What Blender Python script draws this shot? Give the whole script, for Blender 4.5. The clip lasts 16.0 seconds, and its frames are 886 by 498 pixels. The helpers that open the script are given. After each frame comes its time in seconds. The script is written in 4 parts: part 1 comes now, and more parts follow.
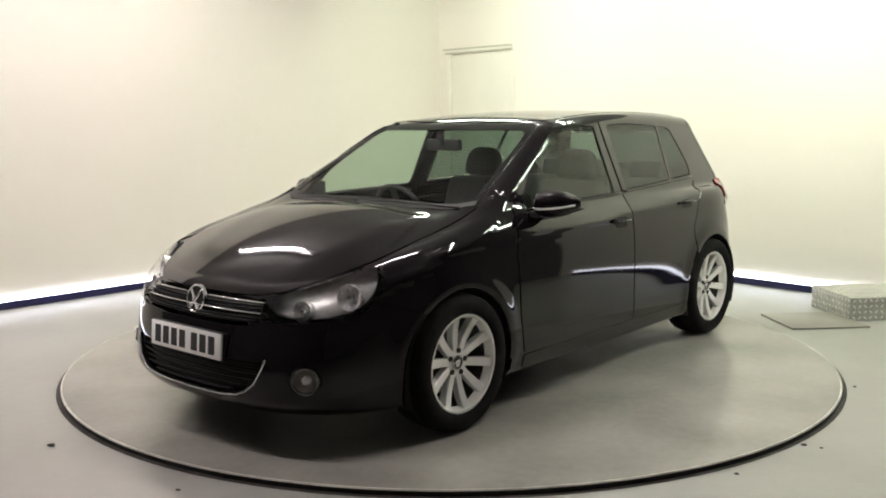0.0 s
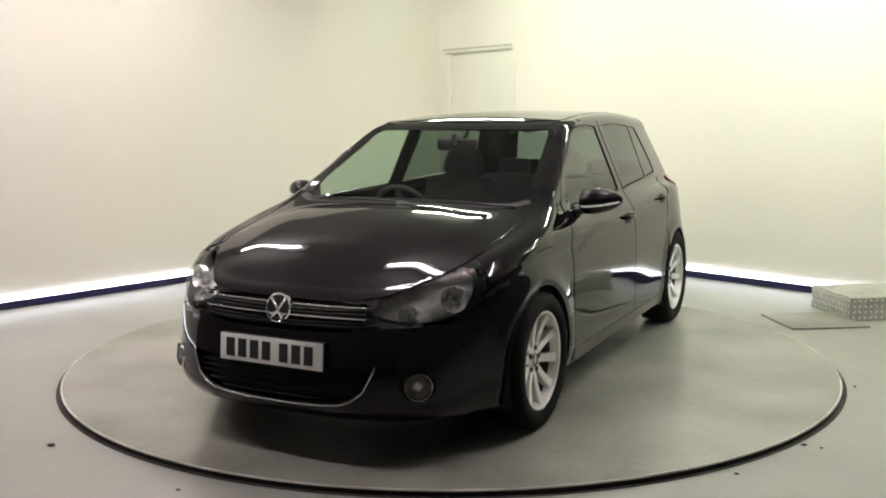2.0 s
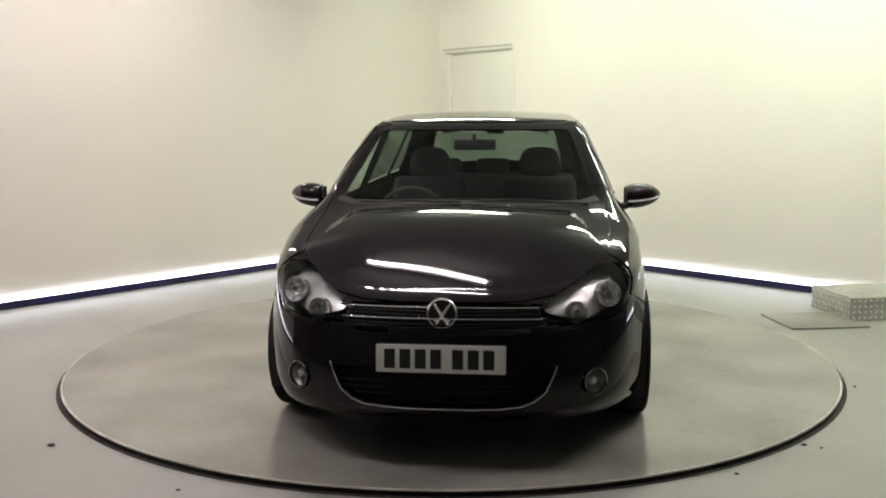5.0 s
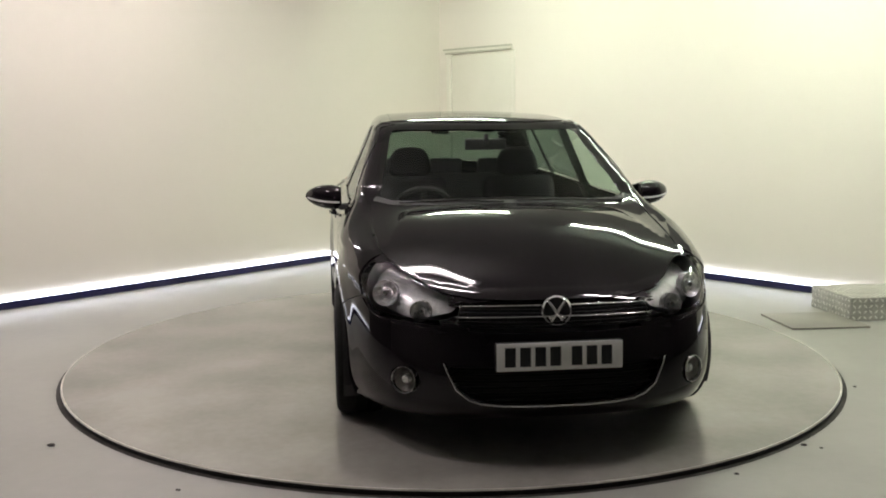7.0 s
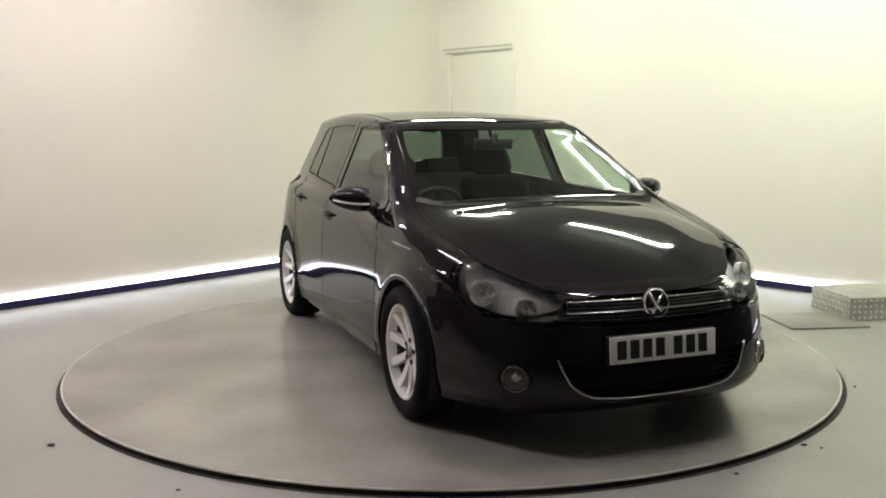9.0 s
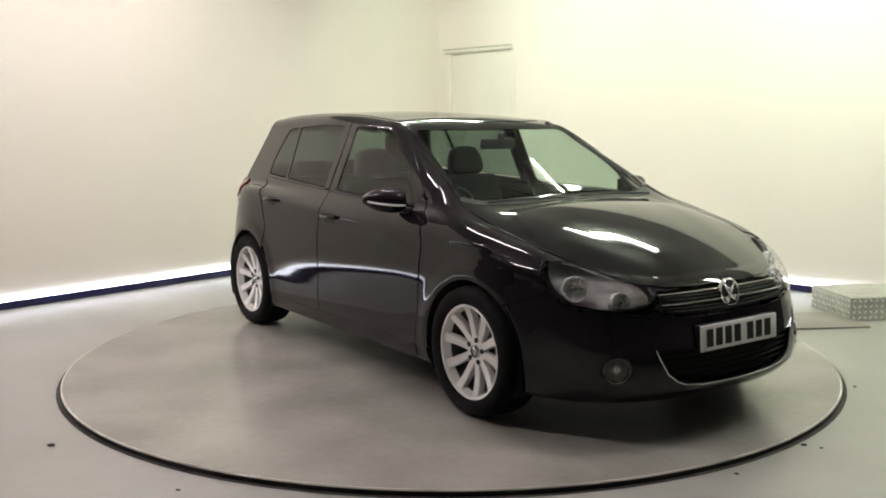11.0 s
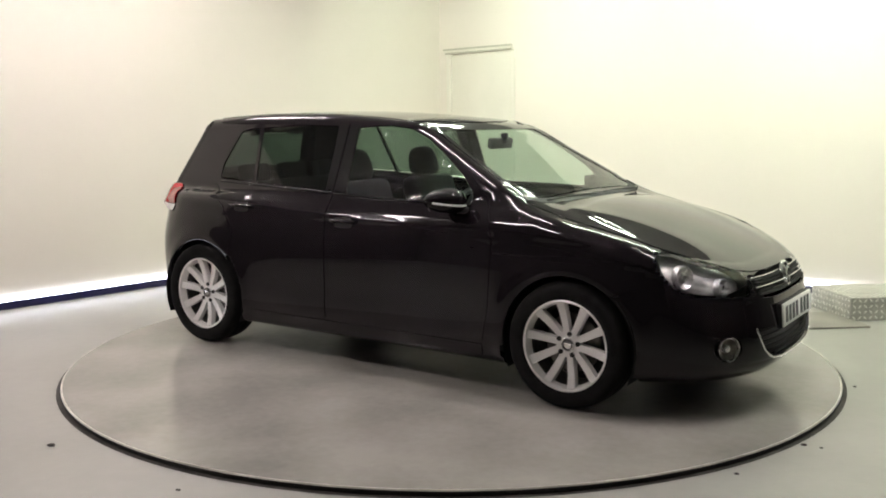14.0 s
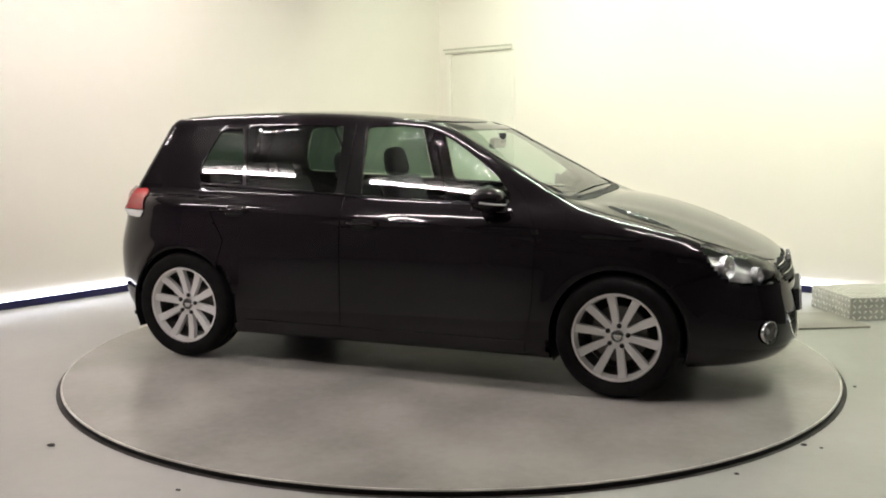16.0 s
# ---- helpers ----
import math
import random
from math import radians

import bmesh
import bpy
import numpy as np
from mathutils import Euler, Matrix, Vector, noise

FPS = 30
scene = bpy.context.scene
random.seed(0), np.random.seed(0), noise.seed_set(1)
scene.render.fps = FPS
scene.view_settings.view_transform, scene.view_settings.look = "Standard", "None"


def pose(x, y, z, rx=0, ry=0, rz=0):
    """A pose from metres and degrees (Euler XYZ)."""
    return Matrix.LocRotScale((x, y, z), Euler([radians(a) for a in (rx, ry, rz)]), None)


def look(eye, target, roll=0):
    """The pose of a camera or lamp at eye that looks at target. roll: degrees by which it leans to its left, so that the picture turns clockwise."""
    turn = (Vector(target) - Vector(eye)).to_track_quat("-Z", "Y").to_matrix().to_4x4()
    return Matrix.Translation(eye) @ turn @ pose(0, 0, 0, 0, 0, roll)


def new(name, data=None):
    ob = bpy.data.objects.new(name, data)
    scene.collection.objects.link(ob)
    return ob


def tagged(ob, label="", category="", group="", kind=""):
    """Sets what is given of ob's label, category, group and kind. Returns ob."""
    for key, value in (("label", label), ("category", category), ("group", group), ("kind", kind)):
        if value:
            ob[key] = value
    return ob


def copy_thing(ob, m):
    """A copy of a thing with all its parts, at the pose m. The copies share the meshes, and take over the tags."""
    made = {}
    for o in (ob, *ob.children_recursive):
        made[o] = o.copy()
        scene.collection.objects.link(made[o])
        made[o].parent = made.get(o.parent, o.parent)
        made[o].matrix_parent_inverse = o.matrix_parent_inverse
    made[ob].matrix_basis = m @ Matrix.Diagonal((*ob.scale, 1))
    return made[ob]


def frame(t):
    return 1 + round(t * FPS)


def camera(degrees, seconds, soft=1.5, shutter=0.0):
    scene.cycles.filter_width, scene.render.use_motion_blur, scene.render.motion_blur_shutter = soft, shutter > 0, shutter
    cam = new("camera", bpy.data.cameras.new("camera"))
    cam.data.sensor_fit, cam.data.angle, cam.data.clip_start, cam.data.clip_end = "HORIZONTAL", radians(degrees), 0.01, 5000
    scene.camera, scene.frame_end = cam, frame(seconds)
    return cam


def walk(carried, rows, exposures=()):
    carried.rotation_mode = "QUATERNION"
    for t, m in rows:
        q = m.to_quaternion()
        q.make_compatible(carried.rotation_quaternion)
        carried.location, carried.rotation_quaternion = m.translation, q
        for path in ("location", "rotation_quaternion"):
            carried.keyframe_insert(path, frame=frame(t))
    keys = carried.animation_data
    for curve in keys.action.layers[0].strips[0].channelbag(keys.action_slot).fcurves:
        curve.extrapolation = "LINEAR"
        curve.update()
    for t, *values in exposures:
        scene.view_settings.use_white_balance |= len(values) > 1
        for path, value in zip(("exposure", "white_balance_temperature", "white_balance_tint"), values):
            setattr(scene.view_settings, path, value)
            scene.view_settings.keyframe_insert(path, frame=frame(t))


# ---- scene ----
# camera: stands still on its tripod in front of the turntable
cam = camera(50.51, 16.0, soft=1.9)
EYE = Vector((0.0, -5.66, 1.4235))
PITCH, YAW = radians(7.739), radians(-0.4145)
AIM = Vector((math.sin(YAW) * math.cos(PITCH), math.cos(YAW) * math.cos(PITCH), -math.sin(PITCH)))
CAM_POSE = look(EYE, EYE + AIM, -0.289)
walk(cam, [(0, CAM_POSE), (16, CAM_POSE)], [(0, 0.13), (2, -0.02), (3.5, -0.1), (7, -0.2), (9, -0.12), (12.5, 0.07), (14.5, 0.11), (16, 0.14)])

TABLE = 0.028            # height of the turntable's top
TABLE_R = 2.233
CAR_X, CAR_Y = -0.148, 0.173   # middle of the wheelbase from the turntable's axis
TURN = [(0, -130.13), (1.5, -120.05), (3.5, -106.39), (7, -82.2), (9, -68.45), (12.5, -44.6), (14.5, -30.7), (16, -20.1)]

# world: a closed room, only a trace of grey air light
world = bpy.data.worlds.new("world")
scene.world = world
world.use_nodes = True
world.node_tree.nodes["Background"].inputs[0].default_value = (0.9, 0.95, 1.0, 1)
world.node_tree.nodes["Background"].inputs[1].default_value = 0.02
scene.view_settings.exposure = 0.0
TUBE_POWER = 205.0
LED_POWER = 9.0


# ---- materials ----
def node_mat(name, color, rough=0.5, metal=0.0, coat=0.0, vary=0.0, scale=4.0, bump=0.0, bump_scale=60.0, rough_vary=0.0, stretch=None, spec=0.5, detail=5.0):
    """A principled material with two scales of variation in tone, gloss and relief."""
    m = bpy.data.materials.new(name)
    m.use_nodes = True
    nt = m.node_tree
    p = nt.nodes["Principled BSDF"]
    p.inputs["Base Color"].default_value = (*color, 1)
    p.inputs["Roughness"].default_value = rough
    p.inputs["Metallic"].default_value = metal
    p.inputs["Coat Weight"].default_value = coat
    p.inputs["Coat Roughness"].default_value = 0.045
    p.inputs["Coat IOR"].default_value = 1.40
    p.inputs["Specular IOR Level"].default_value = spec
    tc = nt.nodes.new("ShaderNodeTexCoord")
    mp = nt.nodes.new("ShaderNodeMapping")
    nt.links.new(tc.outputs["Object"], mp.inputs[0])
    if stretch:
        mp.inputs["Scale"].default_value = stretch
    if vary or rough_vary:
        big = nt.nodes.new("ShaderNodeTexNoise")
        big.inputs["Scale"].default_value = scale
        big.inputs["Detail"].default_value = detail
        big.inputs["Roughness"].default_value = 0.45
        fine = nt.nodes.new("ShaderNodeTexNoise")
        fine.inputs["Scale"].default_value = scale * 14
        fine.inputs["Detail"].default_value = 3
        nt.links.new(mp.outputs[0], big.inputs[0])
        nt.links.new(mp.outputs[0], fine.inputs[0])
        mixf = nt.nodes.new("ShaderNodeMath")
        mixf.operation = "MULTIPLY_ADD"
        mixf.inputs[1].default_value = 0.22
        nt.links.new(fine.outputs[0], mixf.inputs[0])
        nt.links.new(big.outputs[0], mixf.inputs[2])
        rm = nt.nodes.new("ShaderNodeMapRange")
        rm.inputs[1].default_value, rm.inputs[2].default_value = 0.42, 0.80
        nt.links.new(mixf.outputs[0], rm.inputs[0])
        if vary:
            mix = nt.nodes.new("ShaderNodeMix")
            mix.data_type = "RGBA"
            mix.inputs[6].default_value = (*[c * (1 - vary) for c in color], 1)
            mix.inputs[7].default_value = (*[min(1, c * (1 + vary)) for c in color], 1)
            nt.links.new(rm.outputs[0], mix.inputs[0])
            nt.links.new(mix.outputs[2], p.inputs["Base Color"])
        if rough_vary:
            rr = nt.nodes.new("ShaderNodeMapRange")
            rr.inputs[3].default_value, rr.inputs[4].default_value = max(0.02, rough - rough_vary), rough + rough_vary
            nt.links.new(rm.outputs[0], rr.inputs[0])
            nt.links.new(rr.outputs[0], p.inputs["Roughness"])
    if bump:
        bn = nt.nodes.new("ShaderNodeTexNoise")
        bn.inputs["Scale"].default_value = bump_scale
        bn.inputs["Detail"].default_value = 4
        nt.links.new(mp.outputs[0], bn.inputs[0])
        b = nt.nodes.new("ShaderNodeBump")
        b.inputs["Strength"].default_value = bump
        b.inputs["Distance"].default_value = 0.004
        nt.links.new(bn.outputs[0], b.inputs["Height"])
        nt.links.new(b.outputs[0], p.inputs["Normal"])
    return m


def glow(name, color, power):
    m = bpy.data.materials.new(name)
    m.use_nodes = True
    p = m.node_tree.nodes["Principled BSDF"]
    p.inputs["Base Color"].default_value = (*color, 1)
    p.inputs["Emission Color"].default_value = (*color, 1)
    p.inputs["Emission Strength"].default_value = power
    return m


def glass_mat(name, tint, rough=0.0):
    """Thin window glass: clear with a tint, glossy by Fresnel."""
    m = bpy.data.materials.new(name)
    m.use_nodes = True
    nt = m.node_tree
    nt.nodes.remove(nt.nodes["Principled BSDF"])
    out = nt.nodes["Material Output"]
    tr = nt.nodes.new("ShaderNodeBsdfTransparent")
    tr.inputs[0].default_value = (*tint, 1)
    gl = nt.nodes.new("ShaderNodeBsdfGlossy")
    gl.inputs["Roughness"].default_value = rough
    lw = nt.nodes.new("ShaderNodeLayerWeight")
    lw.inputs[0].default_value = 0.5
    p5 = nt.nodes.new("ShaderNodeMath")
    p5.operation = "POWER"
    p5.inputs[1].default_value = 5.0
    nt.links.new(lw.outputs["Facing"], p5.inputs[0])
    fr = nt.nodes.new("ShaderNodeMath")
    fr.operation = "MULTIPLY_ADD"
    fr.inputs[1].default_value, fr.inputs[2].default_value = 0.9, 0.045
    nt.links.new(p5.outputs[0], fr.inputs[0])
    mix = nt.nodes.new("ShaderNodeMixShader")
    nt.links.new(fr.outputs[0], mix.inputs[0])
    nt.links.new(tr.outputs[0], mix.inputs[1])
    nt.links.new(gl.outputs[0], mix.inputs[2])
    nt.links.new(mix.outputs[0], out.inputs[0])
    return m


M_WALL = node_mat("wall paint", (0.83, 0.785, 0.705), 0.6, vary=0.018, scale=0.7, bump=0.08, bump_scale=90)
# for walls out of view, dark so that the car mirrors little light
M_WALL_DARK = node_mat("dark unseen wall", (0.13, 0.126, 0.12), 0.85, vary=0.15, scale=2, bump=0.1, bump_scale=60)
M_CEIL = node_mat("grey ceiling board", (0.33, 0.33, 0.32), 0.8, vary=0.03, scale=1.5)
M_FLOOR = node_mat("grey floor paint", (0.385, 0.38, 0.35), 0.37, vary=0.10, scale=0.9, bump=0.06, bump_scale=25, detail=2.0)
M_TABLE = node_mat("worn turntable paint", (0.335, 0.322, 0.292), 0.20, vary=0.2, scale=1.5, detail=1.5)
M_EDGE = node_mat("bare worn steel edge", (0.66, 0.64, 0.58), 0.4, metal=0.3, vary=0.3, scale=6)
# near black that stands for shade on the turntable's side and inside the wheels
M_DARK = node_mat("near-black gap and shade", (0.02, 0.019, 0.018), 0.8, vary=0.3, scale=9)
M_DIRT = node_mat("grimy floor", (0.035, 0.03, 0.026), 0.7, vary=0.4, scale=9)
M_SKIRT = node_mat("navy skirting plastic", (0.013, 0.012, 0.075), 0.4, vary=0.2, scale=6)
M_LED = glow("cold white led", (0.86, 0.88, 1.0), LED_POWER)
M_TUBE = glow("warm fluorescent tube", (1.0, 0.892, 0.895), TUBE_POWER)
M_TUBE_GREEN = glow("greenish fluorescent tube", (0.88, 1.0, 0.79), TUBE_POWER * 1.12)
M_HOUSE = node_mat("white enamel", (0.8, 0.8, 0.78), 0.4, vary=0.04)
M_DOOR = node_mat("cream door paint", (0.79, 0.77, 0.68), 0.45, vary=0.03, scale=2)
M_FRAME = node_mat("grey frame paint", (0.50, 0.49, 0.40), 0.5, vary=0.06, scale=5)
M_COVER = node_mat("grey-brown cover plate", (0.30, 0.285, 0.25), 0.45, vary=0.15, scale=3)
M_TREAD = node_mat("checker plate aluminium", (0.52, 0.51, 0.47), 0.42, metal=0.7, vary=0.18, scale=9, rough_vary=0.1)
M_STUD = node_mat("worn bright studs", (0.86, 0.85, 0.80), 0.3, metal=0.6, vary=0.1, scale=20)
M_PAINT = node_mat("black car paint", (0.0085, 0.0064, 0.0082), 0.5, coat=1.0, vary=0.12, scale=2.0, spec=0.0)
M_SHUT = node_mat("dark shut line", (0.004, 0.004, 0.004), 0.6)
M_PLASTIC = node_mat("black grained plastic", (0.010, 0.010, 0.010), 0.55, spec=0.3, bump=0.1, bump_scale=300)
M_GLOSSBLACK = node_mat("gloss black trim", (0.006, 0.006, 0.006), 0.07, spec=0.35)
M_CHROME = node_mat("chrome", (0.78, 0.78, 0.78), 0.12, metal=1.0)
M_ALLOY = node_mat("silver alloy", (0.84, 0.83, 0.81), 0.28, metal=0.25, vary=0.02, scale=6)
M_STEEL = node_mat("brake steel", (0.16, 0.15, 0.14), 0.4, metal=0.9, vary=0.2, scale=30)
M_TYRE = node_mat("tyre rubber", (0.008, 0.0075, 0.0075), 0.8, vary=0.3, scale=20, bump=0.3, bump_scale=120, spec=0.15)
M_GLASS = glass_mat("clear car glass", (0.80, 0.88, 0.82))
M_GLASS_SIDE = glass_mat("green side glass", (0.62, 0.74, 0.66))
M_GLASS_TINT = glass_mat("tinted rear glass", (0.17, 0.225, 0.195))
M_LENS = glass_mat("lamp lens", (0.95, 0.95, 0.95))
M_FABRIC = node_mat("charcoal seat fabric", (0.022, 0.022, 0.024), 0.9, vary=0.12, scale=3)
M_CABIN = node_mat("dark cabin plastic", (0.016, 0.016, 0.017), 0.6, vary=0.2, scale=12)
M_LINING = node_mat("grey headlining", (0.30, 0.30, 0.28), 0.9, vary=0.06, scale=8)
M_PLATE = node_mat("white number plate", (0.90, 0.90, 0.88), 0.35, vary=0.03, scale=14)
M_INK = node_mat("black ink", (0.012, 0.012, 0.014), 0.5)
M_RED = node_mat("red lamp plastic", (0.32, 0.006, 0.01), 0.12, coat=0.6)
M_WHITELENS = node_mat("white lamp plastic", (0.72, 0.72, 0.70), 0.15, coat=0.6)
M_REFLECT = node_mat("lamp reflector", (0.88, 0.88, 0.88), 0.26, metal=0.55, rough_vary=0.1, scale=30, bump=0.5, bump_scale=70)
M_LAMPBODY = node_mat("satin grey lamp bowl", (0.72, 0.72, 0.72), 0.30, metal=0.3, vary=0.3, scale=14, bump=0.7, bump_scale=45)
M_GRILLE = node_mat("black grille plastic", (0.005, 0.005, 0.005), 0.5, vary=0.2, spec=0.12)
# barrel grey holds the shade seen between the spokes
M_BARREL = node_mat("inner rim darkened for shade", (0.075, 0.072, 0.068), 0.5, metal=0.4, vary=0.4, scale=25)


# ---- mesh helpers ----
def mesh_obj(name, verts, faces, material, parent=None, normals=None, label="", smooth=True):
    me = bpy.data.meshes.new(name)
    me.from_pydata([tuple(v) for v in verts], [], [tuple(int(i) for i in f) for f in faces])
    me.materials.append(material)
    me.polygons.foreach_set("use_smooth", [smooth] * len(me.polygons))
    me.update()
    if normals is not None:
        me.normals_split_custom_set_from_vertices([tuple(n) for n in normals])
    ob = new(name, me)
    if parent:
        ob.parent = parent
    if label:
        tagged(ob, label)
    return ob


def part(name, bm, material, parent=None, label="", smooth=False, bevel=0.0, segs=2):
    if bevel:
        bmesh.ops.bevel(bm, geom=[e for e in bm.edges if e.calc_face_angle(0) > 0.5], offset=bevel, segments=segs, affect="EDGES", profile=0.5)
    me = bpy.data.meshes.new(name)
    bmesh.ops.recalc_face_normals(bm, faces=bm.faces)
    bm.to_mesh(me)
    bm.free()
    me.materials.append(material)
    me.polygons.foreach_set("use_smooth", [smooth] * len(me.polygons))
    if smooth:
        me.set_sharp_from_angle(angle=radians(38))
    ob = new(name, me)
    if parent:
        ob.parent = parent
    if label:
        tagged(ob, label)
    return ob


def box(bm, x0, x1, y0, y1, z0, z1, m=None):
    r = bmesh.ops.create_cube(bm, size=1)
    t = Matrix.Translation(((x0 + x1) / 2, (y0 + y1) / 2, (z0 + z1) / 2)) @ Matrix.Diagonal((x1 - x0, y1 - y0, z1 - z0, 1))
    bmesh.ops.transform(bm, matrix=(m @ t) if m else t, verts=r["verts"])
    return r["verts"]


def new_box(name, dims, material, parent=None, bevel=0.0, m=None, label=""):
    bm = bmesh.new()
    box(bm, *dims, m)
    return part(name, bm, material, parent, label, bevel=bevel, smooth=bevel > 0)


def lathe(name, prof, material, parent=None, n=48, axis="z", at=(0, 0, 0), label="", m=None):
    """Turns a profile of (radius, height) round an axis."""
    vs, fs = [], []
    for i in range(n):
        a = 2 * math.pi * i / n
        for r, h in prof:
            p = (r * math.cos(a), r * math.sin(a), h)
            if axis == "y":
                p = (p[0], h, p[1])
            if axis == "x":
                p = (h, p[0], p[1])
            v = Vector(p)
            if m:
                v = m @ v
            vs.append(v + Vector(at))
    k = len(prof)
    for i in range(n):
        j = (i + 1) % n
        for q in range(k - 1):
            f = (i * k + q, j * k + q, j * k + q + 1, i * k + q + 1)
            fs.append(f)
    bm = bmesh.new()
    bv = [bm.verts.new(v) for v in vs]
    for f in fs:
        bm.faces.new([bv[i] for i in f])
    bmesh.ops.remove_doubles(bm, verts=bm.verts, dist=1e-5)
    return part(name, bm, material, parent, label, smooth=True)


def tube(name, pts, r, material, parent=None, n=8, label="", closed=False):
    """A round bar along points."""
    vs, fs = [], []
    P = [Vector(p) for p in pts]
    for i, p in enumerate(P):
        a, b = (P[i - 1] if i or closed else p), (P[(i + 1) % len(P)] if i < len(P) - 1 or closed else p)
        d = (b - a).normalized()
        s = d.cross(Vector((0.13, 0.31, 1))).normalized()
        u = s.cross(d)
        for k in range(n):
            w = 2 * math.pi * k / n
            vs.append(p + (s * math.cos(w) + u * math.sin(w)) * r)
    m = len(P)
    for i in range(m if closed else m - 1):
        j = (i + 1) % m
        for k in range(n):
            fs.append((i * n + k, i * n + (k + 1) % n, j * n + (k + 1) % n, j * n + k))
    if not closed:
        fs.append(tuple(range(n))[::-1])
        fs.append(tuple((m - 1) * n + k for k in range(n)))
    return mesh_obj(name, vs, fs, material, parent, label=label)


# ---- the room: two white walls that meet in a corner, closed behind the camera ----
CORNER = Vector((-0.106, 5.344, 0))
LEFT_A, RIGHT_A = 229.36, -46.7        # headings of the two walls
LEFT_DIR, RIGHT_DIR = (Vector((math.cos(radians(a)), math.sin(radians(a)), 0)) for a in (LEFT_A, RIGHT_A))
SIDE, HIGH = 11.6, 2.87        # length and height of the walls
WHITE_L, WHITE_R = 7.6, 7.0    # where the white ends on each, set by the reflections in the car


def wall_pose(origin, angle):
    return Matrix.Translation(origin) @ pose(0, 0, 0, 0, 0, angle)


def build_room():
    fl = new_box("floor", (-14, 14, -14, 14, -0.2, 0), M_FLOOR)
    tagged(fl, "smooth grey painted concrete floor, faintly stained", "floor", kind="structure")
    W_L = wall_pose(CORNER, LEFT_A)       # x runs from the corner along the left wall; room at +y
    W_R = wall_pose(CORNER, RIGHT_A)       # x runs from the corner along the right wall; room at -y
    a = new_box("wall_left", (-0.2, WHITE_L, -0.2, 0, 0, HIGH), M_WALL)
    a.matrix_basis = W_L
    tagged(a, "plain cream white painted wall", "wall", kind="structure")
    # right wall, with the doorway cut through it
    d0, d1, dz = 0.165, 1.15, 2.205
    bm = bmesh.new()
    box(bm, 0, d0, 0, 0.2, 0, HIGH)
    box(bm, d1, WHITE_R, 0, 0.2, 0, HIGH)
    box(bm, d0, d1, 0, 0.2, dz, HIGH)
    b = part("wall_right", bm, M_WALL)
    b.matrix_basis = W_R
    tagged(b, "plain pale cream wall with a doorway", "wall", kind="structure")
    # dark wall ends out of view, added to cut the white mirrored in the flanks
    for nm, W, x0, y0, y1 in (("wall_left_end", W_L, WHITE_L, -0.2, 0.0), ("wall_right_end", W_R, WHITE_R, 0.0, 0.2)):
        e = new_box(nm, (x0, SIDE, y0, y1, 0, HIGH), M_WALL_DARK)
        e.matrix_basis = W
        tagged(e, "plain dark wall out of view, added for dark reflections", "wall", kind="structure")
    # unseen walls behind the camera, kept dark for the car's front to mirror
    far = CORNER + LEFT_DIR * SIDE + RIGHT_DIR * SIDE
    c = new_box("wall_back", (0, SIDE, -0.2, 0, 0, HIGH), M_WALL_DARK)
    c.matrix_basis = wall_pose(far, LEFT_A - 180)
    tagged(c, "plain dark wall out of view, added for dark reflections", "wall", kind="structure")
    d = new_box("wall_side", (0, SIDE, 0, 0.2, 0, HIGH), M_WALL_DARK)
    d.matrix_basis = wall_pose(far, RIGHT_A + 180)
    tagged(d, "plain dark wall out of view, added for dark reflections", "wall", kind="structure")
    ce = new_box("ceiling", (-14, 14, -14, 14, HIGH, HIGH + 0.15), M_CEIL)
    tagged(ce, "plain grey board ceiling", "ceiling", kind="structure")
    # door with its frame
    door = new("door_1")
    door.matrix_basis = W_R
    tagged(door, "closed flush cream door in a slim frame", "door", kind="structure")
    new_box("door_leaf", (d0 + 0.03, d1 - 0.03, 0.012, 0.055, 0.008, dz - 0.03), M_DOOR, door, 0.002)
    new_box("door_head", (d0 - 0.085, d1 - 0.01, -0.016, 0.1, dz - 0.028, dz + 0.030), M_DOOR, door, 0.004)
    new_box("door_head_cap", (d0 - 0.085, d1 - 0.01, -0.021, -0.016, dz + 0.014, dz + 0.032), M_FRAME, door)
    new_box("door_head_bead", (d0 - 0.05, d1 - 0.01, -0.021, -0.016, dz - 0.03, dz - 0.012), M_FRAME, door)
    new_box("door_jamb", (d0 - 0.045, d0 + 0.028, -0.014, 0.1, 0, dz - 0.03), M_DOOR, door, 0.004)
    new_box("door_jamb", (d1 - 0.028, d1 + 0.03, -0.010, 0.1, 0, dz - 0.03), M_DOOR, door, 0.004)
    # skirting with a light strip on it
    for nm, W, s in (("left", W_L, 1), ("right", W_R, -1)):
        x0 = 0.05 if s > 0 else d1 + 0.04
        x1 = (WHITE_L if s > 0 else WHITE_R) - 0.15
        y0, y1 = (0.0, 0.03) if s > 0 else (-0.03, 0.0)
        sk = new_box("skirting", (x0, x1, y0, y1, 0, 0.06), M_SKIRT, None, 0.003)
        sk.matrix_basis = W
        tagged(sk, "low dark navy skirting channel along the wall", "skirting", kind="structure")
        y0, y1 = (0.004, 0.02) if s > 0 else (-0.02, -0.004)
        st = new_box("led_strip", (x0, x1, y0, y1, 0.06, 0.088), M_LED)
        st.matrix_basis = W
        tagged(st, "glowing cold white light strip above the skirting", "light strip", group="wall light strips")


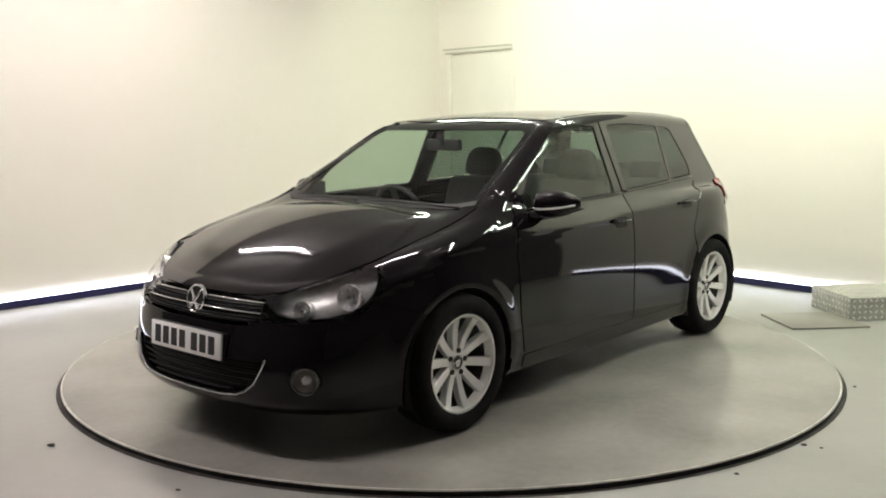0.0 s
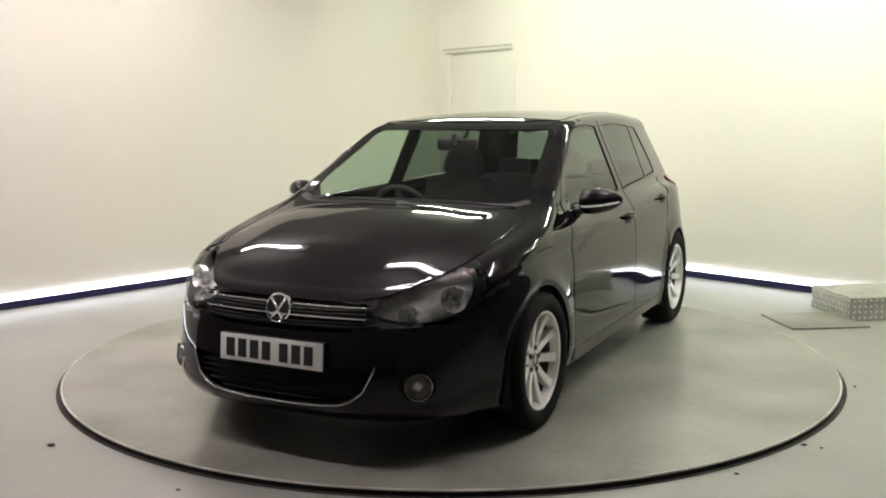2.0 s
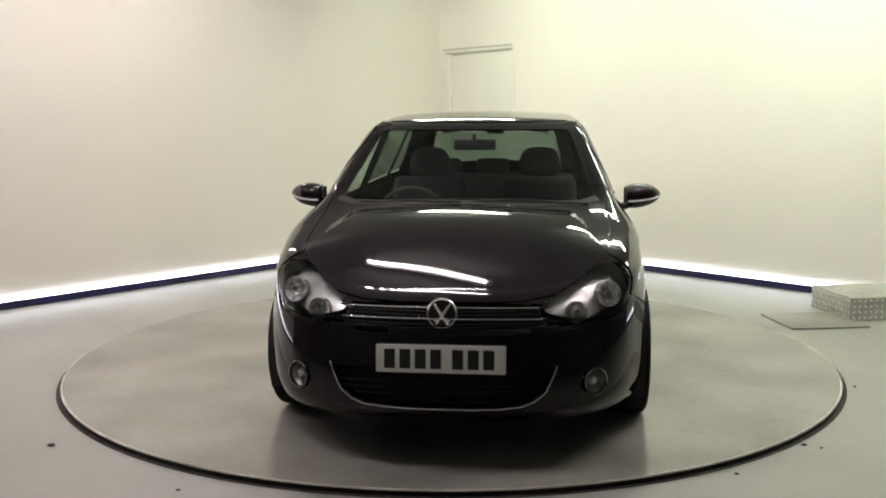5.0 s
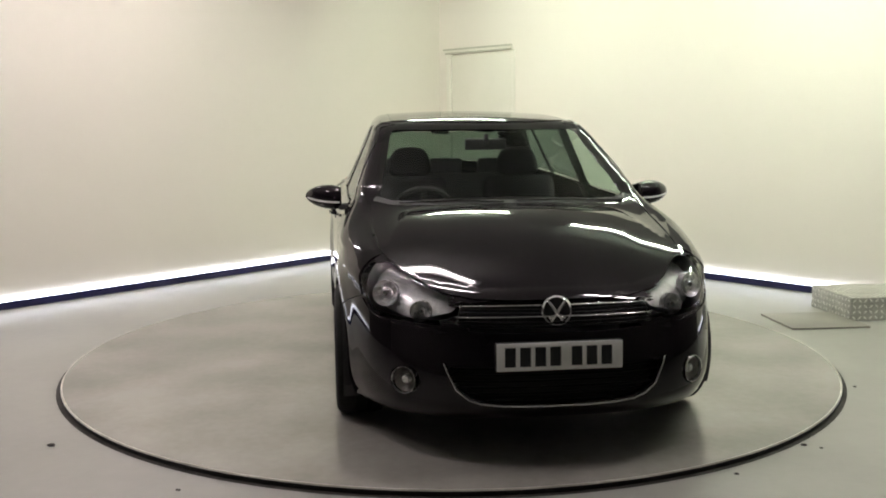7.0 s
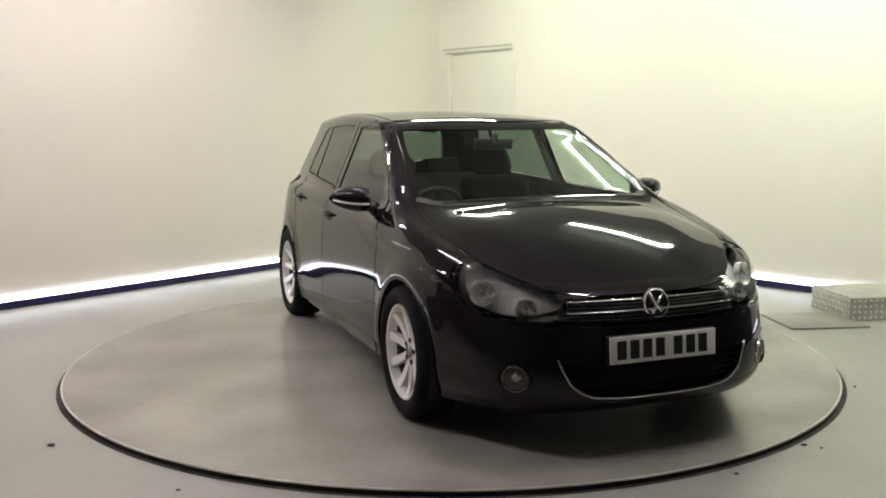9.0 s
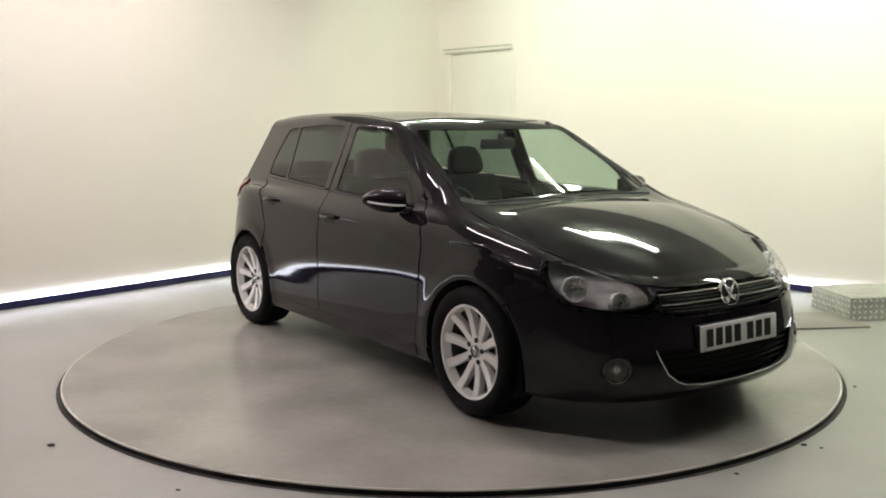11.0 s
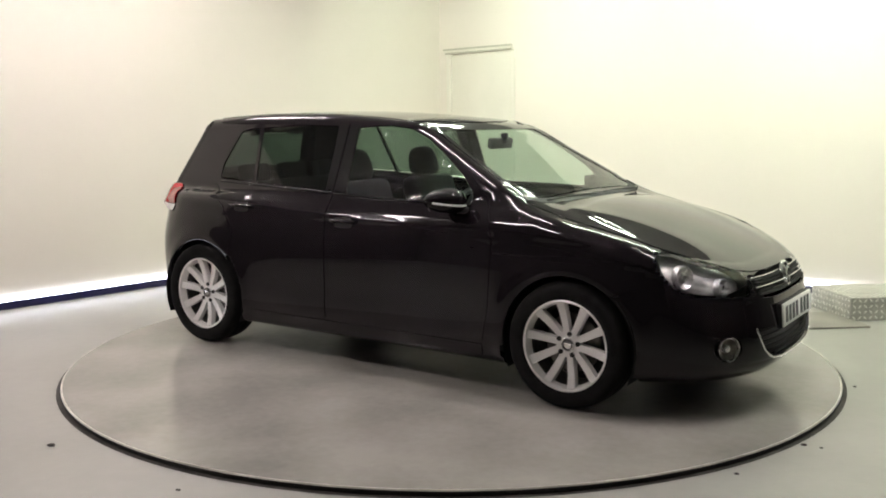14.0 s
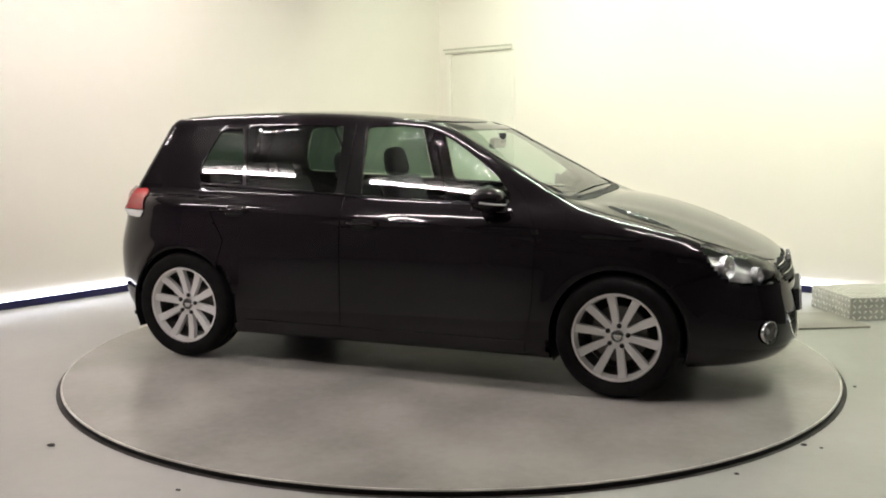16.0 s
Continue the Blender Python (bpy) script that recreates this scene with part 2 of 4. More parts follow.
def build_turntable():
    tt = new("turntable")
    tagged(tt, "large round grey painted turntable, worn at its rim", "turntable")
    lathe("deck", [(0, TABLE), (1.0, TABLE), (TABLE_R - 0.011, TABLE)], M_TABLE, tt, 160)
    lathe("rim", [(TABLE_R - 0.011, TABLE), (TABLE_R - 0.004, TABLE + 0.001), (TABLE_R, TABLE - 0.005)], M_EDGE, tt, 160, label="bare worn metal rim")
    # shade below the rim is put into the side's near-black colour
    lathe("side", [(TABLE_R, TABLE - 0.005), (TABLE_R - 0.004, 0.003)], M_DARK, tt, 160, label="side band coloured near black for shade")
    ring = lathe("floor_joint", [(TABLE_R - 0.02, 0.002), (TABLE_R + 0.014, 0.003), (TABLE_R + 0.022, 0.0015)], M_DIRT, None, 160)
    tagged(ring, "grimy dark joint around the turntable", "joint", kind="structure")
    return tt


# place, heading and tone of each batten
LIGHTS = [(0.08, 2.70, -31, 1), (1.70, 1.10, -30, 1), (3.36, 0.05, -30, 1),
          (-2.10, 1.20, -40, 0), (-0.30, -0.50, -32, 0), (1.67, -1.40, -30, 0),
          (-3.49, -1.06, -28, 0), (-1.70, -1.99, -27, 0)]


def build_lights():
    """Three rows of battens, set roughly along the right-hand wall's heading."""
    kinds = {}
    for x, y, turn, green in LIGHTS:
        m = pose(x, y, HIGH, 0, 0, turn)
        if green in kinds:
            copy_thing(kinds[green], m)
            continue
        kinds[green] = lamp = new("ceiling_light")
        tagged(lamp, "long white batten with a greenish fluorescent tube" if green else "long white batten with a warm fluorescent tube", "ceiling light", group="ceiling battens")
        new_box("housing", (-0.62, 0.62, -0.06, 0.06, -0.06, 0), M_HOUSE, lamp, 0.004)
        tube("tube", [(-0.59, 0, -0.085), (0.59, 0, -0.085)], 0.014, M_TUBE_GREEN if green else M_TUBE, lamp, 12)
        for e in (-0.60, 0.60):
            new_box("lamp_holder", (e - 0.014, e + 0.014, -0.02, 0.02, -0.112, -0.06), M_HOUSE, lamp, 0.003)
        lamp.matrix_basis = m


# ---- the car's outer skin as one smooth implicit surface (x forward, y left, z up, metres) ----
class Spline:
    """Natural cubic through knots, straight beyond its ends."""

    def __init__(self, *knots):
        x, y = np.array(knots, float).T
        n, h = len(x), np.diff(x)
        A, r = np.eye(n), np.zeros(n)
        for i in range(1, n - 1):
            A[i, i - 1], A[i, i], A[i, i + 1] = h[i - 1], 2 * (h[i - 1] + h[i]), h[i]
            r[i] = 6 * ((y[i + 1] - y[i]) / h[i] - (y[i] - y[i - 1]) / h[i - 1])
        self.x, self.y, self.m, self.h = x, y, np.linalg.solve(A, r), h

    def __call__(self, q):
        x, y, m, h = self.x, self.y, self.m, self.h
        q = np.asarray(q, float)
        c = np.clip(q, x[0], x[-1])
        i = np.clip(np.searchsorted(x, c) - 1, 0, len(h) - 1)
        a, b = x[i + 1] - c, c - x[i]
        v = (m[i] * a ** 3 + m[i + 1] * b ** 3) / (6 * h[i]) + (y[i] / h[i] - m[i] * h[i] / 6) * a + (y[i + 1] / h[i] - m[i + 1] * h[i] / 6) * b
        s0 = (y[1] - y[0]) / h[0] - h[0] * m[1] / 6
        s1 = (y[-1] - y[-2]) / h[-1] + h[-1] * m[-2] / 6
        return v + np.where(q < x[0], (q - x[0]) * s0, 0) + np.where(q > x[-1], (q - x[-1]) * s1, 0)


def smax(a, b, r):
    k = np.clip(0.5 + 0.5 * (a - b) / r, 0, 1)
    return b + (a - b) * k + r * k * (1 - k) * 0.5


def smin(a, b, r):
    return -smax(-a, -b, r)


HALF_WIDTH = Spline((0.15, 0.832), (0.28, 0.866), (0.42, 0.8735), (0.58, 0.871), (0.75, 0.8625), (0.86, 0.8472), (0.95, 0.822), (1.1, 0.76))
NOSE = Spline((0.15, 2.03), (0.20, 2.105), (0.25, 2.147), (0.30, 2.156), (0.38, 2.150), (0.45, 2.1385), (0.55, 2.1145), (0.63, 2.090), (0.72, 2.0516), (0.8, 2.0063), (1.0, 1.8863))
TAIL = Spline((0.15, -1.913), (0.3, -2.013), (0.5, -2.0604), (0.65, -2.0568), (0.8, -2.0142), (1.0, -1.9882), (1.2, -1.9425))
BONNET = Spline((-2.2, 1.02), (-1.0, 1.02), (0.3, 1.0), (0.9, 0.9893), (1.1, 0.9821), (1.3, 0.9533), (1.5, 0.9032), (1.7, 0.8324), (1.85, 0.7659), (1.97, 0.7046), (2.08, 0.6422))
ROOF = Spline((-2.0, 1.3654), (-1.75, 1.4087), (-1.4, 1.4424), (-1.0, 1.4612), (-0.5, 1.4623), (-0.1, 1.4415), (0.2, 1.4114), (0.5, 1.3686), (1.0, 1.2386))
CABIN_W = Spline((0.85, 0.8552), (1.0, 0.7900), (1.12, 0.7381), (1.24, 0.6863), (1.36, 0.6347), (1.5, 0.5748))
CABIN_X = Spline((-2.1, -0.1528), (-1.6, -0.0975), (-1.0, -0.0489), (-0.4, -0.0197), (0.2, -0.0100), (0.7, -0.0167), (1.1, -0.0319))
XF, XR = 1.12, -1.12


def skin(p):
    """Negative inside the body."""
    x, y, z = p[..., 0], np.abs(p[..., 1]), p[..., 2]
    w = HALF_WIDTH(z)
    # flared lips round the wheel openings
    for cx in (1.289, -1.296):
        d = np.hypot(x - cx, z - 0.315)
        w = w + 0.010 * np.exp(-((d - 0.37) / 0.055) ** 2)
    # crease under the windows, hollow flank, sill step
    crease = 0.874 - 0.066 * x
    w = w - 0.007 * (1 / (1 + np.exp(-(z - crease) / 0.006))) + 0.004 * np.exp(-((z - crease + 0.012) / 0.03) ** 2)
    flank = 1 / (1 + np.exp((np.abs(x) - 0.80) / 0.07))
    w = w - 0.005 * flank * np.exp(-((z - 0.44) / 0.13) ** 2)
    af, ar = NOSE(z) - XF, XR - TAIL(z)
    u = np.where(x > XF, (x - XF) / af, np.where(x < XR, (XR - x) / ar, 0))
    n = np.where(x > XF, 2.95, 2.95)
    r = (np.abs(u) ** n + (y / w) ** n) ** (1 / n)
    side = (r - 1) * w
    deck = (z - (BONNET(x) - 0.105 * y * y + 0.004 * np.exp(-((y - (0.57 - 0.20 * (x - 1.0))) / 0.10) ** 2) * np.clip((x - 0.9) / 0.2, 0, 1) * np.clip((2.0 - x) / 0.3, 0, 1))) * 0.95
    low = smax(smax(side, deck, 0.085), 0.165 - z, 0.05)
    screen = (z - (1.001 - 0.5255 * (x + 0.117 * y * y - 1.02))) * 0.875
    roof = z - (ROOF(x) - 0.071 * y * y)
    cab_side = (y - (CABIN_W(z) + CABIN_X(x))) * 0.92
    rear = (-(x - 0.10 * y * y) - (1.62 + 0.495 * (1.36 - z))) * 0.9
    cabin = smax(smax(smax(screen, roof, 0.07), cab_side, 0.075), rear, 0.05)
    cabin = smax(cabin, 0.86 - z, 0.02)
    foot = np.clip((x - 0.45) / 0.45, 0, 1) * np.clip((y - 0.50) / 0.17, 0, 1)
    return smin(low, cabin, 0.045 + 0.085 * foot * foot * (3 - 2 * foot))


def skin_normal(p):
    e = 0.0015
    g = np.stack([skin(p + np.eye(3)[i] * e) - skin(p - np.eye(3)[i] * e) for i in range(3)], -1)
    return g / np.maximum(np.linalg.norm(g, axis=-1, keepdims=True), 1e-9)


def cast(o, d, far=2.6, steps=60, level=0.0):
    """From inside the body at o along d to the skin (the outermost crossing)."""
    o, d = np.broadcast_arrays(np.asarray(o, float), np.asarray(d, float))
    ts = np.linspace(far, 0, steps // 2)
    lo, hi = np.zeros(len(o)), np.full(len(o), far)
    done = np.zeros(len(o), bool)
    for a, b in zip(ts[1:], ts[:-1]):
        inside = (skin(o + d * a) < level) & ~done
        lo[inside], hi[inside] = a, b
        done |= inside
    for _ in range(17):
        mid = (lo + hi) / 2
        ins = skin(o + d * mid[:, None]) < level
        lo, hi = np.where(ins, mid, lo), np.where(ins, hi, mid)
    return o + d * ((lo + hi) / 2)[:, None]


def lift_side(q, level=0.0):
    """(x, z) to the left flank."""
    q = np.asarray(q, float)
    return cast(np.stack([q[:, 0], 0 * q[:, 0], q[:, 1]], 1), (0, 1, 0), 1.2, 60, level)


def lift_top(q, level=0.0):
    """(x, y) to the top."""
    q = np.asarray(q, float)
    return cast(np.stack([q[:, 0], q[:, 1], 0 * q[:, 0] + 0.5], 1), (0, 0, 1), 1.2, 60, level)


AX = 1.1


def lift_nose(q, level=0.0):
    """(angle round the nose, z) to the front."""
    q = np.asarray(q, float)
    return cast(np.stack([0 * q[:, 0] + AX, 0 * q[:, 0], q[:, 1]], 1), np.stack([np.cos(q[:, 0]), np.sin(q[:, 0]), 0 * q[:, 0]], 1), 1.6, 60, level)


def lift_wing(q, level=0.0):
    """(x, arc round the wing's core) to the left front wing, flank and crest alike."""
    q = np.asarray(q, float)
    a = q[:, 1] / 0.38
    return cast(np.stack([q[:, 0], 0 * a + 0.5, 0 * a + 0.55], 1), np.stack([0 * a, np.cos(a), np.sin(a)], 1), 0.75, 60, level)


def wing_place(P):
    return [(p[0], 0.38 * math.atan2(p[2] - 0.55, p[1] - 0.5)) for p in P]


def lift_tail(q, level=0.0):
    q = np.asarray(q, float)
    return cast(np.stack([0 * q[:, 0] - AX, 0 * q[:, 0], q[:, 1]], 1), np.stack([-np.cos(q[:, 0]), np.sin(q[:, 0]), 0 * q[:, 0]], 1), 1.6, 60, level)


def lift_screen(q, level=0.0):
    """(y, z) forward to the windscreen."""
    q = np.asarray(q, float)
    return cast(np.stack([0 * q[:, 0] - 0.6, q[:, 0], q[:, 1]], 1), (1, 0, 0), 2.0, 90, level)


def lift_back(q, level=0.0):
    """(y, z) backward to the rear screen."""
    q = np.asarray(q, float)
    return cast(np.stack([0 * q[:, 0] - 0.6, q[:, 0], q[:, 1]], 1), (-1, 0, 0), 2.0, 90, level)


from mathutils.geometry import delaunay_2d_cdt


def rounded(pts, r=0.02, n=4):
    """Rounds the corners of a closed outline."""
    out, P = [], [np.array(p, float) for p in pts]
    for i, p in enumerate(P):
        a, b = P[i - 1] - p, P[(i + 1) % len(P)] - p
        la, lb = np.linalg.norm(a), np.linalg.norm(b)
        k = min(r, la * 0.45, lb * 0.45)
        s, e = p + a / la * k, p + b / lb * k
        for j in range(n + 1):
            t = j / n
            out.append((1 - t) ** 2 * s + 2 * t * (1 - t) * p + t * t * e)
    return out


def dense(pts, step):
    out, P = [], [np.array(p, float) for p in pts]
    for i, p in enumerate(P):
        q = P[(i + 1) % len(P)]
        k = max(1, int(math.ceil(np.linalg.norm(q - p) / step)))
        out += [p + (q - p) * j / k for j in range(k)]
    return out


def shrink(pts, d):
    P = np.array(pts)
    area = 0.5 * np.sum(P[:, 0] * np.roll(P[:, 1], -1) - np.roll(P[:, 0], -1) * P[:, 1])
    t = np.roll(P, -1, 0) - np.roll(P, 1, 0)
    t /= np.maximum(np.linalg.norm(t, axis=1, keepdims=True), 1e-9)
    n = np.stack([-t[:, 1], t[:, 0]], 1) * (1 if area > 0 else -1)
    return P + n * d


def inside_poly(q, poly):
    P, res = np.array(poly), np.zeros(len(q), bool)
    j = len(P) - 1
    for i in range(len(P)):
        c = (P[i, 1] > q[:, 1]) != (P[j, 1] > q[:, 1])
        xx = (P[j, 0] - P[i, 0]) * (q[:, 1] - P[i, 1]) / (P[j, 1] - P[i, 1] + 1e-12) + P[i, 0]
        res ^= c & (q[:, 0] < xx)
        j = i
    return res


def edge_distance(q, poly):
    P = np.array(poly)
    A, B = P, np.roll(P, -1, 0)
    d = np.full(len(q), 9.0)
    for a, b in zip(A, B):
        t = np.clip(((q - a) @ (b - a)) / (np.dot(b - a, b - a) + 1e-12), 0, 1)
        d = np.minimum(d, np.linalg.norm(q - a - t[:, None] * (b - a), axis=1))
    return d


def panel(name, outline, lift, material, parent, gap=0.0025, step=0.035, depth=0.014, level=0.0, r=0.02, mirror=False, label="", holes=()):
    """A pressed panel cut out of the skin along an outline, with folded edges."""
    line = shrink(dense(rounded(outline, r), step), gap)
    P = np.array(line)
    x0, y0 = P.min(0)
    x1, y1 = P.max(0)
    gx, gy = np.meshgrid(np.arange(x0, x1, step), np.arange(y0, y1, step))
    gx = gx + (np.arange(gx.shape[0]) % 2)[:, None] * step * 0.5
    G = np.stack([gx.ravel(), gy.ravel()], 1)
    G = G[inside_poly(G, P)]
    if len(G):
        G = G[edge_distance(G, P) > step * 0.45]
    n = len(P)
    allp, edges = [Vector(p) for p in P], [(i, (i + 1) % n) for i in range(n)]
    cuts = [np.array(shrink(dense(rounded(h, r), step), -gap)) for h in holes]
    for h in cuts:
        k = len(allp)
        allp += [Vector(p) for p in h]
        edges += [(k + i, k + (i + 1) % len(h)) for i in range(len(h))]
        if len(G):
            G = G[~inside_poly(G, h) & (edge_distance(G, h) > step * 0.45)]
    allp += [Vector(p) for p in G]
    vo, eo, fo, *_ = delaunay_2d_cdt(allp, edges, [], 1, 1e-6)
    V2 = np.array([tuple(v) for v in vo])
    mid = np.array([V2[list(f)].mean(0) for f in fo])
    keep = np.ones(len(mid), bool)
    for h in cuts:
        keep &= ~inside_poly(mid, h)
    fo = [f for f, k in zip(fo, keep) if k]
    V = lift(V2, level)
    N = skin_normal(V)
    F = [tuple(f) for f in fo]
    c = np.cross(V[F[0][1]] - V[F[0][0]], V[F[0][2]] - V[F[0][0]])
    if np.dot(c, N[F[0][0]]) < 0:
        F = [f[::-1] for f in F]
    # folded rim
    count = {}
    for f in F:
        for a, b in zip(f, f[1:] + f[:1]):
            count[(a, b)] = 1
    rim = [(a, b) for (a, b) in count if (b, a) not in count]
    idx, extra, en = {}, [], []
    out = {}
    for a, b in rim:
        e = V[b] - V[a]
        s = np.cross(e, N[a])
        s /= max(np.linalg.norm(s), 1e-9)
        for k in (a, b):
            out[k] = out.get(k, 0) + s
    base = len(V)
    for k in out:
        s = out[k] / max(np.linalg.norm(out[k]), 1e-9)
        idx[k] = base + len(extra)
        extra += [V[k], V[k] + s * 0.0012 - N[k] * 0.003, V[k] - N[k] * depth]
        en += [N[k] * 0.7 + s * 0.7, s, s]
    for a, b in rim:
        for j in (0, 1):
            F.append((idx[b] + j, idx[a] + j, idx[a] + j + 1, idx[b] + j + 1))
    V, N = np.vstack([V, extra]), np.vstack([N, en])
    obs = [mesh_obj(name, V, F, material, parent, N, label)]
    if mirror:
        fl = np.array([1, -1, 1])
        obs.append(mesh_obj(name, V * fl, [f[::-1] for f in F], material, mirror if mirror is not True else parent, N * fl, label))
    return obs


# outlines, in the plane from which each panel is pressed
FRONT_AXLE, REAR_AXLE, HUB, ARCH = 1.289, -1.296, 0.315, 0.343


def arch(cx, a0, a1, n=14, r=ARCH):
    return [(cx + r * math.cos(radians(a0 + (a1 - a0) * i / n)), HUB + r * math.sin(radians(a0 + (a1 - a0) * i / n))) for i in range(n + 1)]


GLASS_FRONT = [(-0.155, 0.994), (-0.175, 1.362), (0.05, 1.375), (0.20, 1.360), (0.33, 1.305), (0.48, 1.21), (0.615, 1.11), (0.70, 1.02), (0.70, 0.968), (0.40, 0.976)]
GLASS_REAR = [(-0.315, 1.002), (-0.335, 1.370), (-0.60, 1.377), (-0.985, 1.360), (-0.917, 1.028)]
GLASS_QUARTER = [(-0.945, 1.031), (-1.012, 1.358), (-1.12, 1.352), (-1.178, 1.335), (-1.225, 1.24), (-1.272, 1.12), (-1.262, 1.045)]
DOOR_FRONT = [(-0.247, 0.27), (-0.247, 1.396), (0.05, 1.407), (0.23, 1.390), (0.37, 1.327), (0.52, 1.232), (0.68, 1.105), (0.79, 0.995), (0.845, 0.90), (0.865, 0.78), (0.85, 0.45), (0.815, 0.27)]
DOOR_REAR = [(-0.253, 0.27), (-0.253, 1.396), (-0.60, 1.406), (-1.00, 1.392), (-1.13, 1.383), (-1.205, 1.352), (-1.30, 1.135), (-1.285, 1.015), (-1.10, 0.90), (-1.00, 0.72)] + arch(REAR_AXLE, 47, 18, 5, ARCH + 0.05) + [(-0.875, 0.27)]
WINDSCREEN = [(-0.672, 0.965), (-0.545, 1.360), (0.545, 1.360), (0.672, 0.965)]
BACK_GLASS = [(-0.52, 1.08), (-0.46, 1.32), (0.46, 1.32), (0.52, 1.08)]
BONNET_HALF = [(1.092, 0.0), (1.075, 0.35), (1.03, 0.60), (0.965, 0.698), (1.30, 0.703), (1.55, 0.690), (1.66, 0.664), (1.75, 0.615), (1.86, 0.545), (1.965, 0.45), (2.015, 0.33), (2.037, 0.18), (2.043, 0.0)]
HEADLIGHT = [(0.45, 0.672), (0.412, 0.625), (0.43, 0.590), (0.52, 0.576), (0.65, 0.580), (0.79, 0.605), (0.862, 0.660), (0.905, 0.732), (0.905, 0.775), (0.84, 0.785), (0.70, 0.752), (0.56, 0.714)]
GRILLE = [(-0.40, 0.572), (-0.405, 0.655), (-0.2, 0.662), (0.2, 0.662), (0.405, 0.655), (0.40, 0.572), (0.2, 0.560), (-0.2, 0.560)]
LOWER_GRILLE = [(-0.43, 0.412), (0.43, 0.412), (0.385, 0.32), (0.31, 0.272), (0.15, 0.252), (-0.15, 0.252), (-0.31, 0.272), (-0.385, 0.32)]


def poly_side(poly, grow):
    return shrink(dense(poly, 0.05), -grow)


def bumper_outline():
    side = lift_side(arch(FRONT_AXLE, -22, 48, 8, ARCH))
    edge = [(math.atan2(p[1], p[0] - AX), p[2]) for p in side]
    half = edge + [(0.872, 0.645), (0.80, 0.594), (0.65, 0.568), (0.53, 0.565), (0.425, 0.574), (0.40, 0.560), (0.2, 0.549)]
    return [(0.55, 0.185), (0.85, 0.20)] + half + [(-a, z) for a, z in half[::-1]] + [(-0.85, 0.20), (-0.55, 0.185)]


def fender_outline():
    back = lift_side([(0.825, 0.27), (0.857, 0.45), (0.872, 0.78), (0.853, 0.90)])
    top = lift_top([(0.90, 0.712), (0.97, 0.708), (1.10, 0.709), (1.30, 0.710), (1.42, 0.706), (1.55, 0.697), (1.62, 0.682)])
    lamp = lift_nose([(0.915, 0.780), (0.917, 0.735), (0.877, 0.652)])
    low = lift_side(arch(FRONT_AXLE, 48, 187, 16))
    return wing_place(back) + wing_place(top) + wing_place(lamp) + wing_place(low)


def build_shell(car):
    """The welded body under the panels: sections along the car, open at the glass and the wheels."""
    xs = np.concatenate([np.linspace(-2.052, -1.9, 10), np.linspace(-1.885, 1.865, 220), np.linspace(1.88, 2.085, 18)])
    ang = np.radians(np.linspace(-90, 270, 257)[:-1])
    lift_to = -0.0045
    zc = np.where((xs > 1.4) | (xs < -1.9), 0.55, 0.75)
    o = np.array([(x, 0, z) for x, z in zip(xs, zc) for _ in ang])
    V = cast(o, np.array([(0, math.cos(a), math.sin(a)) for _ in xs for a in ang]), 1.2, 56, lift_to)
    N = skin_normal(V)
    k, F = len(ang), []
    front = poly_side(GLASS_FRONT, 0.012)
    rear = poly_side(GLASS_REAR, 0.012)
    quarter = poly_side(GLASS_QUARTER, 0.012)
    ws, bg = poly_side(WINDSCREEN, -0.005), poly_side(BACK_GLASS, -0.005)
    quads = np.array([(i * k + j, (i + 1) * k + j, (i + 1) * k + (j + 1) % k, i * k + (j + 1) % k) for i in range(len(xs) - 1) for j in range(k)])
    C = V[quads].mean(1)
    xz, yz = C[:, [0, 2]], C[:, [1, 2]]
    drop = np.zeros(len(C), bool)
    high = (C[:, 2] > 0.9) & (np.abs(C[:, 1]) > 0.45)
    for g in (front, rear, quarter):
        drop |= high & inside_poly(xz, g)
    drop |= (C[:, 0] > 0.2) & (C[:, 0] < 1.15) & inside_poly(yz, ws) & (C[:, 2] > 0.93) & (skin_normal(C)[:, 0] > 0.3)
    drop |= (C[:, 0] < -1.4) & inside_poly(yz, bg) & (skin_normal(C)[:, 0] < -0.4)
    for cx in (FRONT_AXLE, REAR_AXLE):
        drop |= (np.hypot(C[:, 0] - cx, C[:, 2] - HUB) < ARCH + 0.03) & (np.abs(C[:, 1]) > 0.45)
    nose = np.arctan2(np.abs(C[:, 1]), C[:, 0] - AX)
    drop |= (C[:, 0] > 1.5) & inside_poly(np.stack([nose, C[:, 2]], 1), LOWER_GRILLE)
    drop |= (C[:, 0] > 1.5) & inside_poly(np.stack([nose, C[:, 2]], 1), shrink(dense(HEADLIGHT, 0.02), -0.004))
    drop |= (C[:, 0] > 1.5) & inside_poly(np.stack([nose, C[:, 2]], 1), shrink(dense(GRILLE, 0.02), -0.002))
    drop |= (C[:, 0] > 1.5) & (np.hypot((nose - 0.598) / 0.066, (C[:, 2] - 0.343) / 0.058) < 1.02)
    q = quads[len(quads) // 2]
    if np.dot(np.cross(V[q[1]] - V[q[0]], V[q[2]] - V[q[0]]), N[q[0]]) < 0:
        quads = quads[:, ::-1]
    F = [tuple(q) for q in quads[~drop]]
    F.append(tuple(range(k)))
    mesh_obj("body_shell", V, F, M_PAINT, car, N, "glossy black body structure with pillars and rear wings")


def glass_panel(name, outline, lift, mat, parent, **kw):
    obs = panel(name, outline, lift, mat, parent, gap=0.004, depth=0.003, level=-0.004, **kw)
    for o in obs:
        o.visible_shadow = False
    return obs


